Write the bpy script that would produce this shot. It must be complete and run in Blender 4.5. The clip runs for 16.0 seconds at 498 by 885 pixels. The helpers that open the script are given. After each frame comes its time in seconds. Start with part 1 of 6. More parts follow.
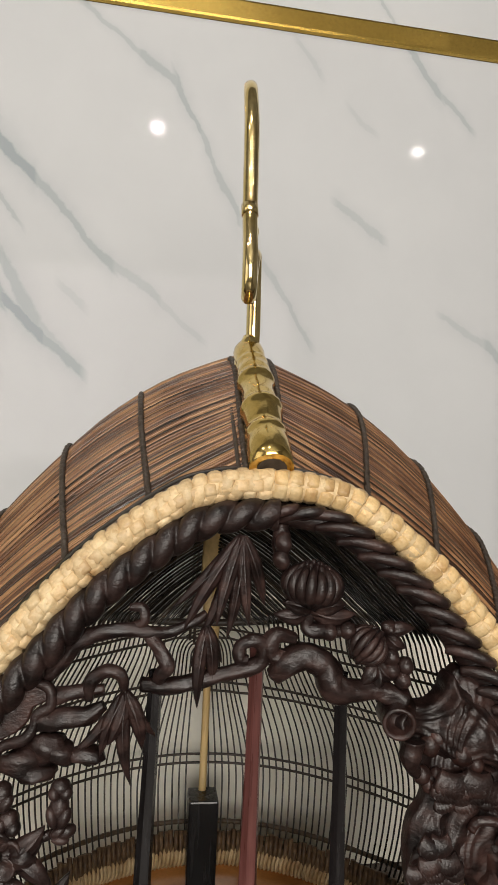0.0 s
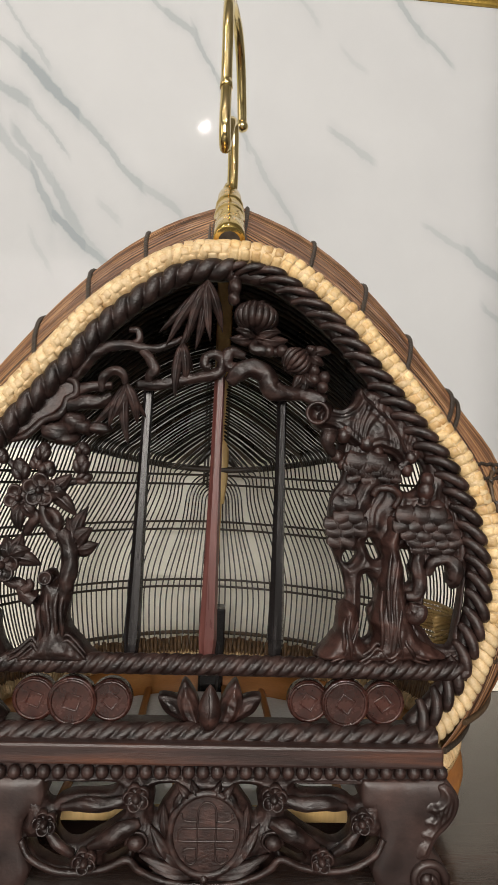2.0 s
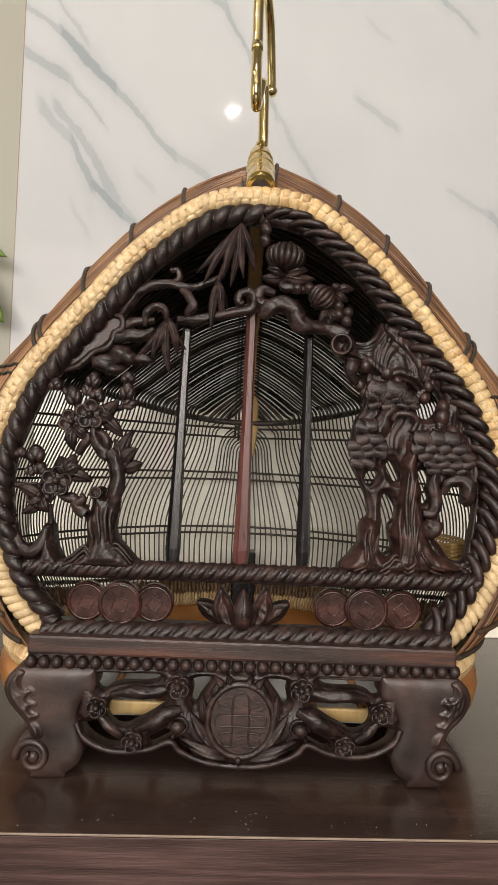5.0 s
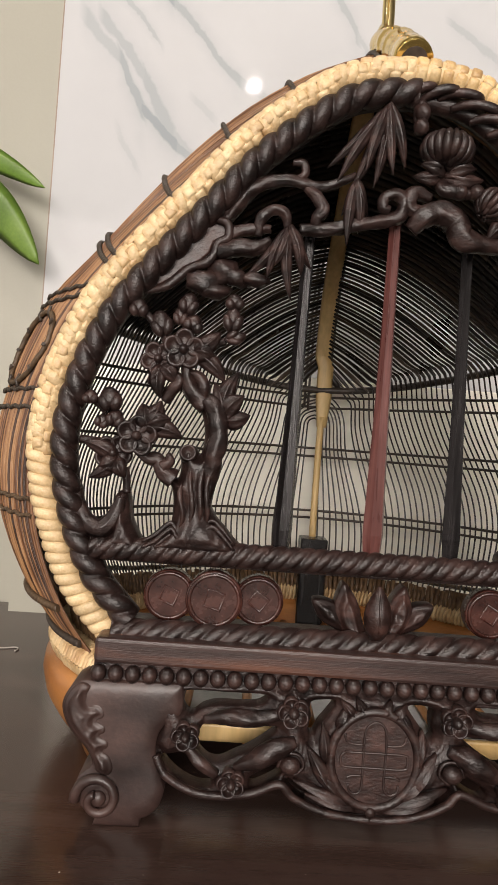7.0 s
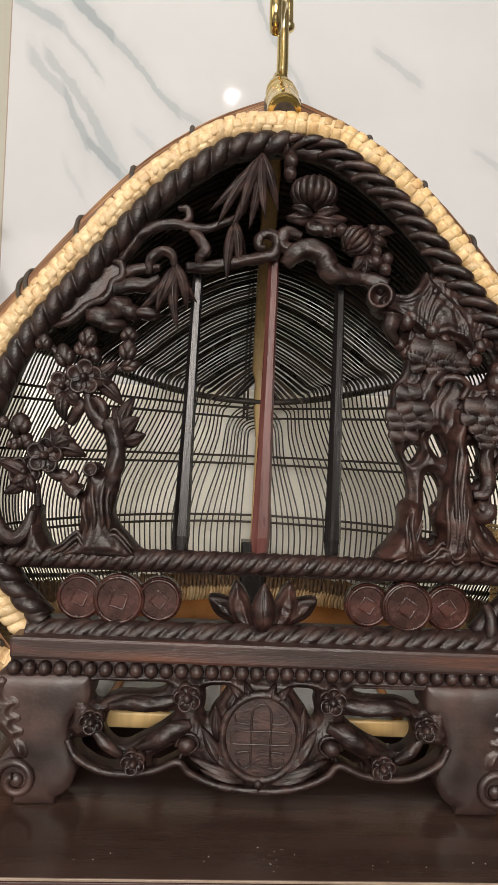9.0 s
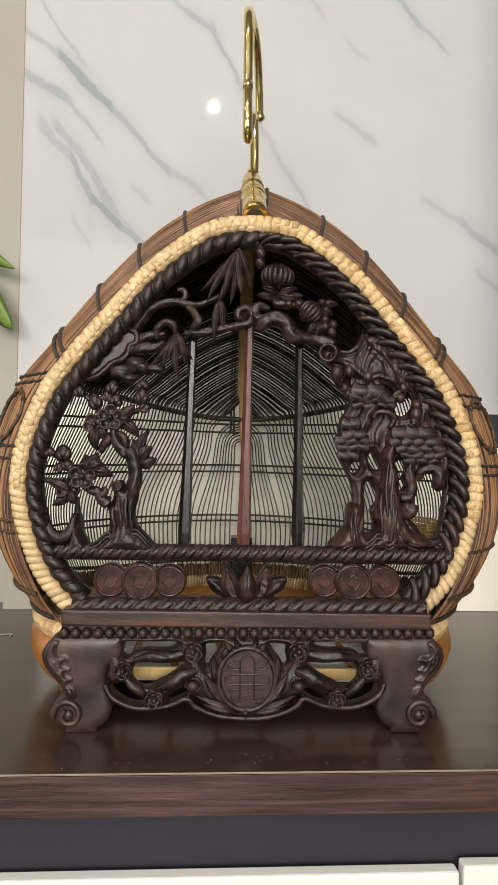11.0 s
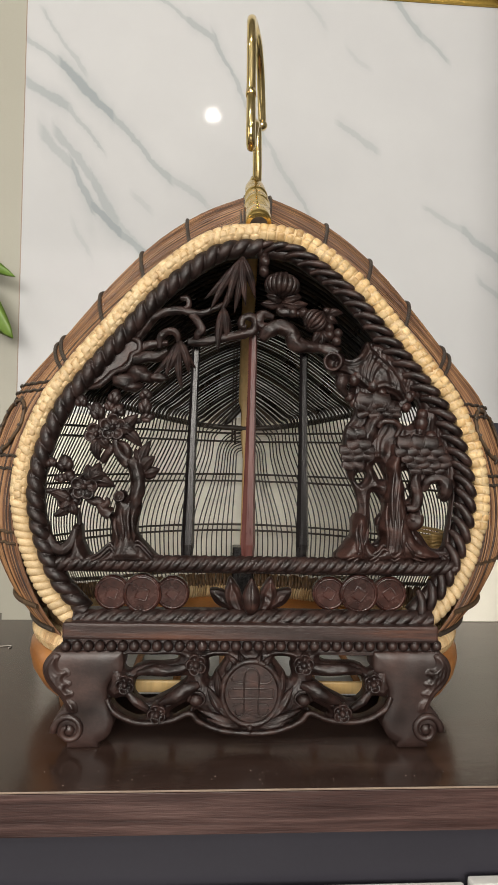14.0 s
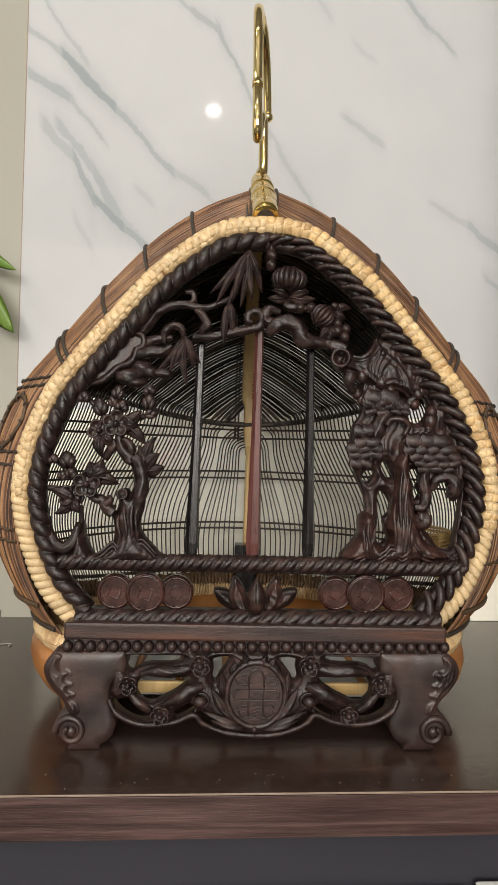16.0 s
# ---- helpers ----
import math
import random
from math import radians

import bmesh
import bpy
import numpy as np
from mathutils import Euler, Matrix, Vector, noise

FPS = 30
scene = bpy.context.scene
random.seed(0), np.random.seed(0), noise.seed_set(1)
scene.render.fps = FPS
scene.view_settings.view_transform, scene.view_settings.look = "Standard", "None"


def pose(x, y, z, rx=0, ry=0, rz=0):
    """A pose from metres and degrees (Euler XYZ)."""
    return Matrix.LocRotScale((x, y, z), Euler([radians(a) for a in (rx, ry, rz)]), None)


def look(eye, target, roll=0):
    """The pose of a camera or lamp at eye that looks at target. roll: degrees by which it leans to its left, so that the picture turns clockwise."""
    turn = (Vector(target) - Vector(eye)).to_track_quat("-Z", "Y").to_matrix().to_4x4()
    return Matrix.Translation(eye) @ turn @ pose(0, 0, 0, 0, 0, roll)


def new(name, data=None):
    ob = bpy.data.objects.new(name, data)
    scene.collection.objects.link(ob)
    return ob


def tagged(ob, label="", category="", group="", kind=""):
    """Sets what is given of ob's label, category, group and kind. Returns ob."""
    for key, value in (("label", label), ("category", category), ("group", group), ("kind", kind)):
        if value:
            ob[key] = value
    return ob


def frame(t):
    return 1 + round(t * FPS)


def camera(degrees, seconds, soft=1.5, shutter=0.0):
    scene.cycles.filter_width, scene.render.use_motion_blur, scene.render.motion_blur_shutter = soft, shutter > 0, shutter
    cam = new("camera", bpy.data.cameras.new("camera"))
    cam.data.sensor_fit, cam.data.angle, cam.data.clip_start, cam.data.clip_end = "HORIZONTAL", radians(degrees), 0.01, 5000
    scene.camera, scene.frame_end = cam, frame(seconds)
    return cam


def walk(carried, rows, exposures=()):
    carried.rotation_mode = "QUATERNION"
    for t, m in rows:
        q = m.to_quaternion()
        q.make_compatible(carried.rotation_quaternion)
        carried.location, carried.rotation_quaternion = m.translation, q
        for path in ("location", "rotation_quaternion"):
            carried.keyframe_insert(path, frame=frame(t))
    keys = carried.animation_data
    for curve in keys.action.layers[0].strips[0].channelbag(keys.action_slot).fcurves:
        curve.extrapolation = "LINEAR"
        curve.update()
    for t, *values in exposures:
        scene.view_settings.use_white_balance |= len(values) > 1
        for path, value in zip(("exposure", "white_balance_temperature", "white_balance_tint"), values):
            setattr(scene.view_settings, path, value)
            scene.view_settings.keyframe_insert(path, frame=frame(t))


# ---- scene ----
cam = camera(41.2, 16.0)
PATH = [
    (0, (-0.03793, -0.22571, 0.31248), (0.03033, 0.26946, 0.32481), 2.463),
    (0.5, (-0.02299, -0.23513, 0.28911), (0.03869, 0.26069, 0.30811), 2.883),
    (1, (-0.02044, -0.26630, 0.25159), (0.03038, 0.23064, 0.27311), 2.955),
    (1.5, (-0.00633, -0.30309, 0.22704), (0.02758, 0.19527, 0.24905), 2.331),
    (2, (-0.00257, -0.32199, 0.19968), (0.02494, 0.17696, 0.21694), 2.301),
    (2.5, (-0.00113, -0.33274, 0.18122), (0.01939, 0.16668, 0.19398), 2.144),
    (3, (-0.00301, -0.33851, 0.16948), (0.00790, 0.16121, 0.18199), 1.986),
    (3.2, (-0.00740, -0.34263, 0.17057), (0.00442, 0.15710, 0.18194), 2.084),
    (5.3, (-0.00217, -0.35325, 0.16656), (0.00464, 0.14663, 0.17518), 2.394),
    (5.5, (-0.00002, -0.35384, 0.16605), (0.00879, 0.14599, 0.17550), 2.536),
    (6, (-0.00880, -0.33654, 0.15912), (0.00468, 0.16324, 0.16542), 3.264),
    (6.5, (-0.03240, -0.28898, 0.15221), (-0.01756, 0.21079, 0.15439), 3.923),
    (7, (-0.05822, -0.26780, 0.14916), (-0.04991, 0.23213, 0.14993), 4.264),
    (7.5, (-0.06526, -0.26670, 0.15883), (-0.05456, 0.23318, 0.15993), 4.384),
    (8, (-0.04539, -0.28259, 0.16849), (-0.03373, 0.21727, 0.17066), 4.015),
    (8.5, (-0.02802, -0.29309, 0.15950), (-0.01641, 0.20676, 0.16312), 3.369),
    (9, (-0.01424, -0.30090, 0.15612), (-0.00405, 0.19898, 0.16035), 2.523),
    (9.2, (-0.00904, -0.30594, 0.15784), (0.00259, 0.19390, 0.16221), 2.236),
    (11.3, (-0.01555, -0.40876, 0.16965), (0.00278, 0.09090, 0.17168), 1.188),
    (11.5, (-0.01655, -0.40865, 0.16966), (0.00194, 0.09100, 0.17230), 1.152),
    (12, (-0.01286, -0.40887, 0.16894), (0.00459, 0.09080, 0.17350), 1.115),
    (12.5, (-0.01482, -0.40748, 0.16882), (0.00309, 0.09216, 0.17514), 1.131),
    (13, (-0.01487, -0.40719, 0.16961), (0.00375, 0.09240, 0.17764), 1.139),
    (13.5, (-0.01620, -0.40285, 0.17123), (0.00297, 0.09672, 0.17888), 1.192),
    (14, (-0.01706, -0.39930, 0.17088), (0.00228, 0.10026, 0.17864), 1.234),
    (14.5, (-0.01605, -0.40030, 0.17060), (0.00372, 0.09924, 0.17884), 1.221),
    (15, (-0.01600, -0.39802, 0.17068), (0.00351, 0.10154, 0.17837), 1.203),
    (15.5, (-0.01768, -0.39530, 0.17002), (0.00263, 0.10424, 0.17680), 1.299),
    (16, (-0.02079, -0.39197, 0.17161), (-0.00055, 0.10760, 0.17641), 1.517),
]
walk(cam, [(t, look(eye, target, roll)) for t, eye, target, roll in PATH],
     exposures=[(0, -0.4, 6550, 10), (1.5, -0.27, 6550, 10.5), (3.0, -0.22, 6600, 11), (5.5, -0.19, 6700, 13), (6.3, -0.12, 6700, 15), (7.2, -0.04, 6700, 15), (8.2, -0.06, 6700, 14), (9.0, -0.08, 6650, 12.5), (11.5, -0.22, 6600, 10), (16.0, -0.26, 6600, 10)])

# ---- world and lights ----
world = bpy.data.worlds.new("room_air")
scene.world = world
world.use_nodes = True
world.node_tree.nodes["Background"].inputs[0].default_value = (0.9, 0.95, 1.0, 1)
world.node_tree.nodes["Background"].inputs[1].default_value = 0.02
CEIL = 1.89       # the ceiling's height above the table top
FLOOR = -0.5     # the floor's height below it


def downlight_lamp(x, y, watts, size=0.024):
    lamp = bpy.data.lights.new("downlight_lamp", "AREA")
    lamp.shape, lamp.size, lamp.energy, lamp.color = "DISK", size, watts, (1.0, 0.945, 0.87)
    ob = new("downlight_lamp", lamp)
    ob.matrix_world = pose(x, y, CEIL - 0.014)
    return ob


def fill_lamp(wide, high, watts, m):
    """An unseen area lamp, added to fill the cage with soft light."""
    lamp = bpy.data.lights.new("fill_lamp", "AREA")
    lamp.shape, lamp.size, lamp.size_y, lamp.energy, lamp.color = "RECTANGLE", wide, high, watts, (1.0, 0.95, 0.88)
    ob = new("fill_lamp", lamp)
    ob.matrix_world = m
    return ob


# ---- materials ----
def material(name, colours, rough=0.5, metal=0.0, scale=40.0, stretch=(1, 1, 1), bump=0.2, fine=400.0, vary=0.0,
             coat=0.0, rough_var=0.12, bump_dist=0.0006, detail=6.0, spec=0.5, grain_amount=0.22, island=0.0, pick=0.0):
    """A surface whose colour runs through the given ones by a stretched noise, with fine grain, relief and uneven gloss.
    vary, island: how far each object, or each loose piece, differs in brightness; pick: how far each object's own tone replaces the noise."""
    m = bpy.data.materials.new(name)
    m.use_nodes = True
    nt = m.node_tree
    nodes, links = nt.nodes, nt.links
    bsdf = nodes["Principled BSDF"]
    co = nodes.new("ShaderNodeTexCoord")
    mapping = nodes.new("ShaderNodeMapping")
    mapping.inputs["Scale"].default_value = stretch
    links.new(co.outputs["Object"], mapping.inputs["Vector"])
    big = nodes.new("ShaderNodeTexNoise")
    big.inputs["Scale"].default_value, big.inputs["Detail"].default_value = scale, detail
    links.new(mapping.outputs[0], big.inputs["Vector"])
    ramp = nodes.new("ShaderNodeValToRGB")
    els = ramp.color_ramp.elements
    n = len(colours)
    els[0].position, els[1].position = 0.3, 0.7
    els[0].color, els[1].color = (*colours[0], 1), (*colours[-1], 1)
    for k in range(1, n - 1):
        e = els.new(0.28 + 0.44 * k / (n - 1))
        e.color = (*colours[k], 1)
    tone = big.outputs["Fac"]
    if pick > 0:
        own = nodes.new("ShaderNodeObjectInfo")
        blend = nodes.new("ShaderNodeMix")
        blend.inputs[0].default_value = pick
        links.new(tone, blend.inputs[2])
        links.new(own.outputs["Random"], blend.inputs[3])
        tone = blend.outputs[0]
    links.new(tone, ramp.inputs["Fac"])
    grain = nodes.new("ShaderNodeTexNoise")
    grain.inputs["Scale"].default_value, grain.inputs["Detail"].default_value = fine, 3.0
    links.new(mapping.outputs[0], grain.inputs["Vector"])
    colour = ramp.outputs["Color"]
    mixg = nodes.new("ShaderNodeHueSaturation")
    mr = nodes.new("ShaderNodeMapRange")
    mr.inputs["To Min"].default_value, mr.inputs["To Max"].default_value = 1 - grain_amount, 1 + grain_amount
    links.new(grain.outputs["Fac"], mr.inputs["Value"])
    value = mr.outputs[0]
    for amount, source in ((vary, "ShaderNodeObjectInfo"), (island, "ShaderNodeNewGeometry")):
        if amount == 0:
            continue
        info = nodes.new(source)
        mv = nodes.new("ShaderNodeMapRange")
        mv.inputs["To Min"].default_value, mv.inputs["To Max"].default_value = 1 - amount, 1 + amount
        links.new(info.outputs["Random" if amount is vary else "Random Per Island"], mv.inputs["Value"])
        times = nodes.new("ShaderNodeMath")
        times.operation = "MULTIPLY"
        links.new(value, times.inputs[0])
        links.new(mv.outputs[0], times.inputs[1])
        value = times.outputs[0]
    links.new(value, mixg.inputs["Value"])
    links.new(colour, mixg.inputs["Color"])
    links.new(mixg.outputs[0], bsdf.inputs["Base Color"])
    rr = nodes.new("ShaderNodeMapRange")
    rr.inputs["To Min"].default_value, rr.inputs["To Max"].default_value = max(0.03, rough - rough_var), min(1, rough + rough_var)
    links.new(big.outputs["Fac"], rr.inputs["Value"])
    links.new(rr.outputs[0], bsdf.inputs["Roughness"])
    bsdf.inputs["Metallic"].default_value = metal
    bsdf.inputs["Coat Weight"].default_value = coat
    bsdf.inputs["Coat Roughness"].default_value = 0.12
    bsdf.inputs["Specular IOR Level"].default_value = spec
    if bump > 0:
        b = nodes.new("ShaderNodeBump")
        b.inputs["Strength"].default_value, b.inputs["Distance"].default_value = bump, bump_dist
        add = nodes.new("ShaderNodeMath")
        add.operation = "ADD"
        links.new(big.outputs["Fac"], add.inputs[0])
        links.new(grain.outputs["Fac"], add.inputs[1])
        links.new(add.outputs[0], b.inputs["Height"])
        links.new(b.outputs[0], bsdf.inputs["Normal"])
    return m


def glow(name, colour, strength):
    m = bpy.data.materials.new(name)
    m.use_nodes = True
    nt = m.node_tree
    nt.nodes.remove(nt.nodes["Principled BSDF"])
    e = nt.nodes.new("ShaderNodeEmission")
    e.inputs[0].default_value, e.inputs[1].default_value = (*colour, 1), strength
    nt.links.new(e.outputs[0], nt.nodes["Material Output"].inputs[0])
    return m


EBONY = material("ebony", [(0.0059, 0.0033, 0.0029), (0.0196, 0.0098, 0.0083), (0.0476, 0.0248, 0.0206)], 0.40, scale=110, stretch=(1, 1, 1.8), bump=0.4, bump_dist=0.0006, vary=0.25, spec=0.45, rough_var=0.18, fine=700, grain_amount=0.45)
EBONY_RED = material("ebony_red", [(0.0095, 0.0044, 0.0036), (0.0286, 0.0123, 0.0097), (0.0659, 0.0298, 0.0234)], 0.40, scale=110, stretch=(1, 1, 1.6), bump=0.4, bump_dist=0.0006, vary=0.2, spec=0.5, rough_var=0.18, fine=700, grain_amount=0.45)
# a lighter ebony: the sheen of the flat legs is put into its colour
EBONY_PAINTED_SHEEN = material("ebony_painted_sheen", [(0.0130, 0.0072, 0.0063), (0.0314, 0.0176, 0.0152), (0.0611, 0.0333, 0.0278)], 0.38, scale=45, stretch=(1, 1, 1.4), bump=0.14, bump_dist=0.0005, vary=0.1, spec=0.5, fine=600, grain_amount=0.35)
COIN_WOOD = material("coin_wood", [(0.014, 0.0048, 0.0038), (0.034, 0.0110, 0.0080), (0.066, 0.022, 0.0155)], 0.26, scale=120, bump=0.15, bump_dist=0.0005, vary=0.35, spec=0.5, fine=800, grain_amount=0.3)
EBONY_BLACK = material("ebony_black", [(0.0055, 0.0046, 0.0048), (0.011, 0.0095, 0.0098), (0.028, 0.025, 0.026)], 0.26, scale=70, stretch=(5, 5, 0.3), bump=0.1, spec=0.55, grain_amount=0.18)
ROSEWOOD = material("rosewood", [(0.0595, 0.0190, 0.0161), (0.1011, 0.0345, 0.0298), (0.1547, 0.0619, 0.0536)], 0.30, scale=70, stretch=(6, 6, 0.3), bump=0.1, spec=0.5, grain_amount=0.18)
STAND_TOP = material("stand_top", [(0.0184, 0.0107, 0.0093), (0.0428, 0.0235, 0.0204), (0.0969, 0.0367, 0.0204)], 0.34, scale=30, stretch=(0.5, 4, 8), bump=0.2, spec=0.42, rough_var=0.12, grain_amount=0.4)
RATTAN = material("rattan", [(0.42, 0.255, 0.115), (0.60, 0.425, 0.225), (0.72, 0.56, 0.33)], 0.42, scale=120, bump=0.5, vary=0.14, island=0.13, fine=900)
RATTAN_TAN = material("rattan_tan", [(0.42, 0.245, 0.098), (0.62, 0.425, 0.20), (0.74, 0.56, 0.31)], 0.42, scale=120, bump=0.5, island=0.18, fine=900)
CANE = material("cane", [(0.55, 0.36, 0.14), (0.70, 0.50, 0.23)], 0.45, scale=80, stretch=(1, 1, 0.2), bump=0.3)
BAMBOO = material("bamboo", [(0.0378, 0.0164, 0.0082), (0.1008, 0.0428, 0.0193), (0.1596, 0.0722, 0.0319), (0.2688, 0.1445, 0.0655)], 0.34, scale=60, stretch=(0.9, 0.9, 0.6), bump=0.25, vary=0.24, fine=400, pick=0.40)
# a shaded copy of the bamboo, for the unlit back and the hood's inside
BAMBOO_SHADED = material("bamboo_shaded", [(0.0128, 0.0094, 0.0069), (0.0255, 0.0180, 0.0128), (0.0510, 0.0353, 0.0240)], 0.30, scale=40, stretch=(0.9, 0.9, 0.7), bump=0.2, vary=0.4, fine=300, pick=0.4, coat=0.2)
BAMBOO_STUB = material("bamboo_stub", [(0.07, 0.036, 0.018), (0.16, 0.088, 0.042), (0.27, 0.16, 0.075)], 0.5, scale=300, bump=0.3, vary=0.3)
CORD = material("cord", [(0.026, 0.0185, 0.0130), (0.062, 0.045, 0.033)], 0.5, scale=300, bump=0.5)
CORD_BROWN = material("cord_brown", [(0.05, 0.03, 0.016), (0.11, 0.068, 0.036)], 0.55, scale=300, bump=0.5)
BASE_WOOD = material("base_wood", [(0.30, 0.11, 0.026), (0.44, 0.18, 0.048), (0.54, 0.26, 0.085)], 0.34, scale=16, stretch=(1, 1, 5), bump=0.2, coat=0.2)
BRASS = material("brass", [(0.78, 0.60, 0.25), (0.92, 0.75, 0.40)], 0.13, metal=1.0, scale=70, bump=0.10, fine=500, bump_dist=0.0003, rough_var=0.06)
BRASS_CAST = material("brass_cast", [(0.60, 0.42, 0.13), (0.78, 0.58, 0.22)], 0.16, metal=1.0, scale=90, bump=0.15, fine=500, bump_dist=0.0003, rough_var=0.08)
TRIM_GOLD = material("trim_gold", [(0.55, 0.36, 0.08), (0.66, 0.45, 0.12)], 0.24, metal=1.0, scale=8, bump=0.05)
TABLE_TOP = material("table_top", [(0.034, 0.0195, 0.0155), (0.049, 0.0290, 0.0235), (0.070, 0.043, 0.036)], 0.2, scale=9, stretch=(0.35, 6, 3), bump=0.06, fine=260, spec=0.5, rough_var=0.05)
TABLE_EDGE = material("table_edge", [(0.028, 0.0130, 0.0112), (0.055, 0.0280, 0.0245), (0.100, 0.057, 0.050)], 0.42, scale=60, stretch=(0.2, 3, 5), bump=0.3, fine=520, grain_amount=0.5, spec=0.35)
EDGE_LINE = material("edge_line", [(0.20, 0.145, 0.11), (0.30, 0.23, 0.175)], 0.4, scale=60, bump=0.1)
WHITE_LACQUER = material("white_lacquer", [(0.78, 0.78, 0.75), (0.83, 0.83, 0.80)], 0.25, scale=6, bump=0.0, grain_amount=0.02)
DARK_CARCASS = material("dark_carcass", [(0.025, 0.0238, 0.032), (0.032, 0.0305, 0.040)], 0.5, scale=8, bump=0.03, grain_amount=0.06, spec=0.3)
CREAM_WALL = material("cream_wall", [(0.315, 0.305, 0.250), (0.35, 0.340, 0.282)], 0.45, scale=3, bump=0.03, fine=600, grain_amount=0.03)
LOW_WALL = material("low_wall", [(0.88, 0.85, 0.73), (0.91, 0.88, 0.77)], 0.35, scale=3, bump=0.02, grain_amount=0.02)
# unseen room surfaces, kept dark so that little light bounces back
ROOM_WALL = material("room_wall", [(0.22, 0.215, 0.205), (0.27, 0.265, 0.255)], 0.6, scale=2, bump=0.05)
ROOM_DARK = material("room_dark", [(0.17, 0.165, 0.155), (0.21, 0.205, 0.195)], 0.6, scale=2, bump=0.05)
ROOM_FLOOR = material("room_floor", [(0.075, 0.068, 0.06), (0.10, 0.092, 0.08)], 0.3, scale=3, bump=0.05)
LEAF = material("leaf", [(0.075, 0.145, 0.018), (0.12, 0.215, 0.030), (0.17, 0.28, 0.045)], 0.38, scale=24, stretch=(1, 1, 1), bump=0.2, vary=0.15)
LAMP_GLASS = glow("lamp_glass", (1.0, 0.95, 0.88), 25)
LAMP_RING = material("lamp_ring", [(0.7, 0.7, 0.7), (0.8, 0.8, 0.8)], 0.3, scale=10, bump=0)
DUST = material("dust", [(0.22, 0.20, 0.18), (0.40, 0.37, 0.33)], 0.8, scale=100, bump=0)
POT = material("pot", [(0.6, 0.58, 0.55), (0.7, 0.68, 0.65)], 0.3, scale=10, bump=0.1)
TRAY = material("tray", [(0.55, 0.56, 0.57), (0.62, 0.63, 0.64)], 0.4, scale=20, bump=0.05)
SOIL = material("soil", [(0.03, 0.02, 0.015), (0.07, 0.05, 0.035)], 0.9, scale=200, bump=0.6)


def marble_material():
    """White marble tile, polished, with slanting blue-grey veins that fork, and faint short ones."""
    m = bpy.data.materials.new("marble")
    m.use_nodes = True
    nodes, links = m.node_tree.nodes, m.node_tree.links
    bsdf = nodes["Principled BSDF"]
    co = nodes.new("ShaderNodeTexCoord")

    def mth(op, a, b=None, clamp=False):
        nd = nodes.new("ShaderNodeMath")
        nd.operation, nd.use_clamp = op, clamp
        for k, v in enumerate((a, b)):
            if v is None:
                continue
            if isinstance(v, (int, float)):
                nd.inputs[k].default_value = v
            else:
                links.new(v, nd.inputs[k])
        return nd.outputs[0]

    sep = nodes.new("ShaderNodeSeparateXYZ")
    links.new(co.outputs["Object"], sep.inputs[0])
    x, z = sep.outputs["X"], sep.outputs["Z"]

    def noise_tex(scale, detail, rough=0.5, off=0.0):
        mp = nodes.new("ShaderNodeMapping")
        mp.inputs["Location"].default_value = (off, off * 0.7, off * 1.3)
        links.new(co.outputs["Object"], mp.inputs["Vector"])
        nd = nodes.new("ShaderNodeTexNoise")
        nd.inputs["Scale"].default_value, nd.inputs["Detail"].default_value, nd.inputs["Roughness"].default_value = scale, detail, rough
        links.new(mp.outputs[0], nd.inputs["Vector"])
        return nd.outputs["Fac"]

    wob = mth("MULTIPLY", mth("SUBTRACT", noise_tex(11, 4, 0.6), 0.5), 0.012)
    wob2 = mth("MULTIPLY", mth("SUBTRACT", noise_tex(40, 5, 0.65, 3), 0.5), 0.011)
    warp = mth("ADD", wob, wob2)
    breaks = noise_tex(14, 3, 0.6, 5)
    total = None
    # each vein: where it starts and ends (x, z), half its width, and its strength
    for x0, pz, x1, z1, half, strength in VEINS:
        px, ang = x0, math.atan2(z1 - pz, x1 - x0)
        d = mth("ADD", mth("MULTIPLY", mth("SUBTRACT", x, px), -math.sin(ang)), mth("MULTIPLY", mth("SUBTRACT", z, pz), math.cos(ang)))
        d = mth("ABSOLUTE", mth("ADD", d, warp))
        w = mth("MULTIPLY", mth("ADD", mth("MULTIPLY", breaks, 3.0), -0.1), half)
        v = mth("MULTIPLY", mth("MULTIPLY", mth("SUBTRACT", 1.0, mth("DIVIDE", d, mth("MULTIPLY", w, 0.62))), 2.0, clamp=True), 0.74)
        halo = mth("SUBTRACT", 1.0, mth("DIVIDE", d, mth("MULTIPLY", w, 2.4)), clamp=True)
        v = mth("MAXIMUM", v, mth("MULTIPLY", mth("MULTIPLY", halo, halo), 0.4))
        soft_ends = mth("MULTIPLY", mth("DIVIDE", mth("ADD", mth("SUBTRACT", x, x0), 0.008), 0.008, clamp=True), mth("DIVIDE", mth("ADD", mth("SUBTRACT", x1, x), 0.008), 0.008, clamp=True), clamp=True)
        v = mth("MULTIPLY", mth("MULTIPLY", v, soft_ends), strength)
        total = v if total is None else mth("MAXIMUM", total, v)
    cloud = noise_tex(5, 5, 0.6, 9)
    base = nodes.new("ShaderNodeValToRGB")
    base.color_ramp.elements[0].position, base.color_ramp.elements[1].position = 0.35, 0.65
    base.color_ramp.elements[0].color, base.color_ramp.elements[1].color = (0.495, 0.502, 0.512, 1), (0.535, 0.542, 0.550, 1)
    links.new(cloud, base.inputs[0])
    mix = nodes.new("ShaderNodeMix")
    mix.data_type = "RGBA"
    links.new(total, mix.inputs[0])
    links.new(base.outputs[0], mix.inputs[6])
    mix.inputs[7].default_value = (0.19, 0.235, 0.255, 1)
    links.new(mix.outputs[2], bsdf.inputs["Base Color"])
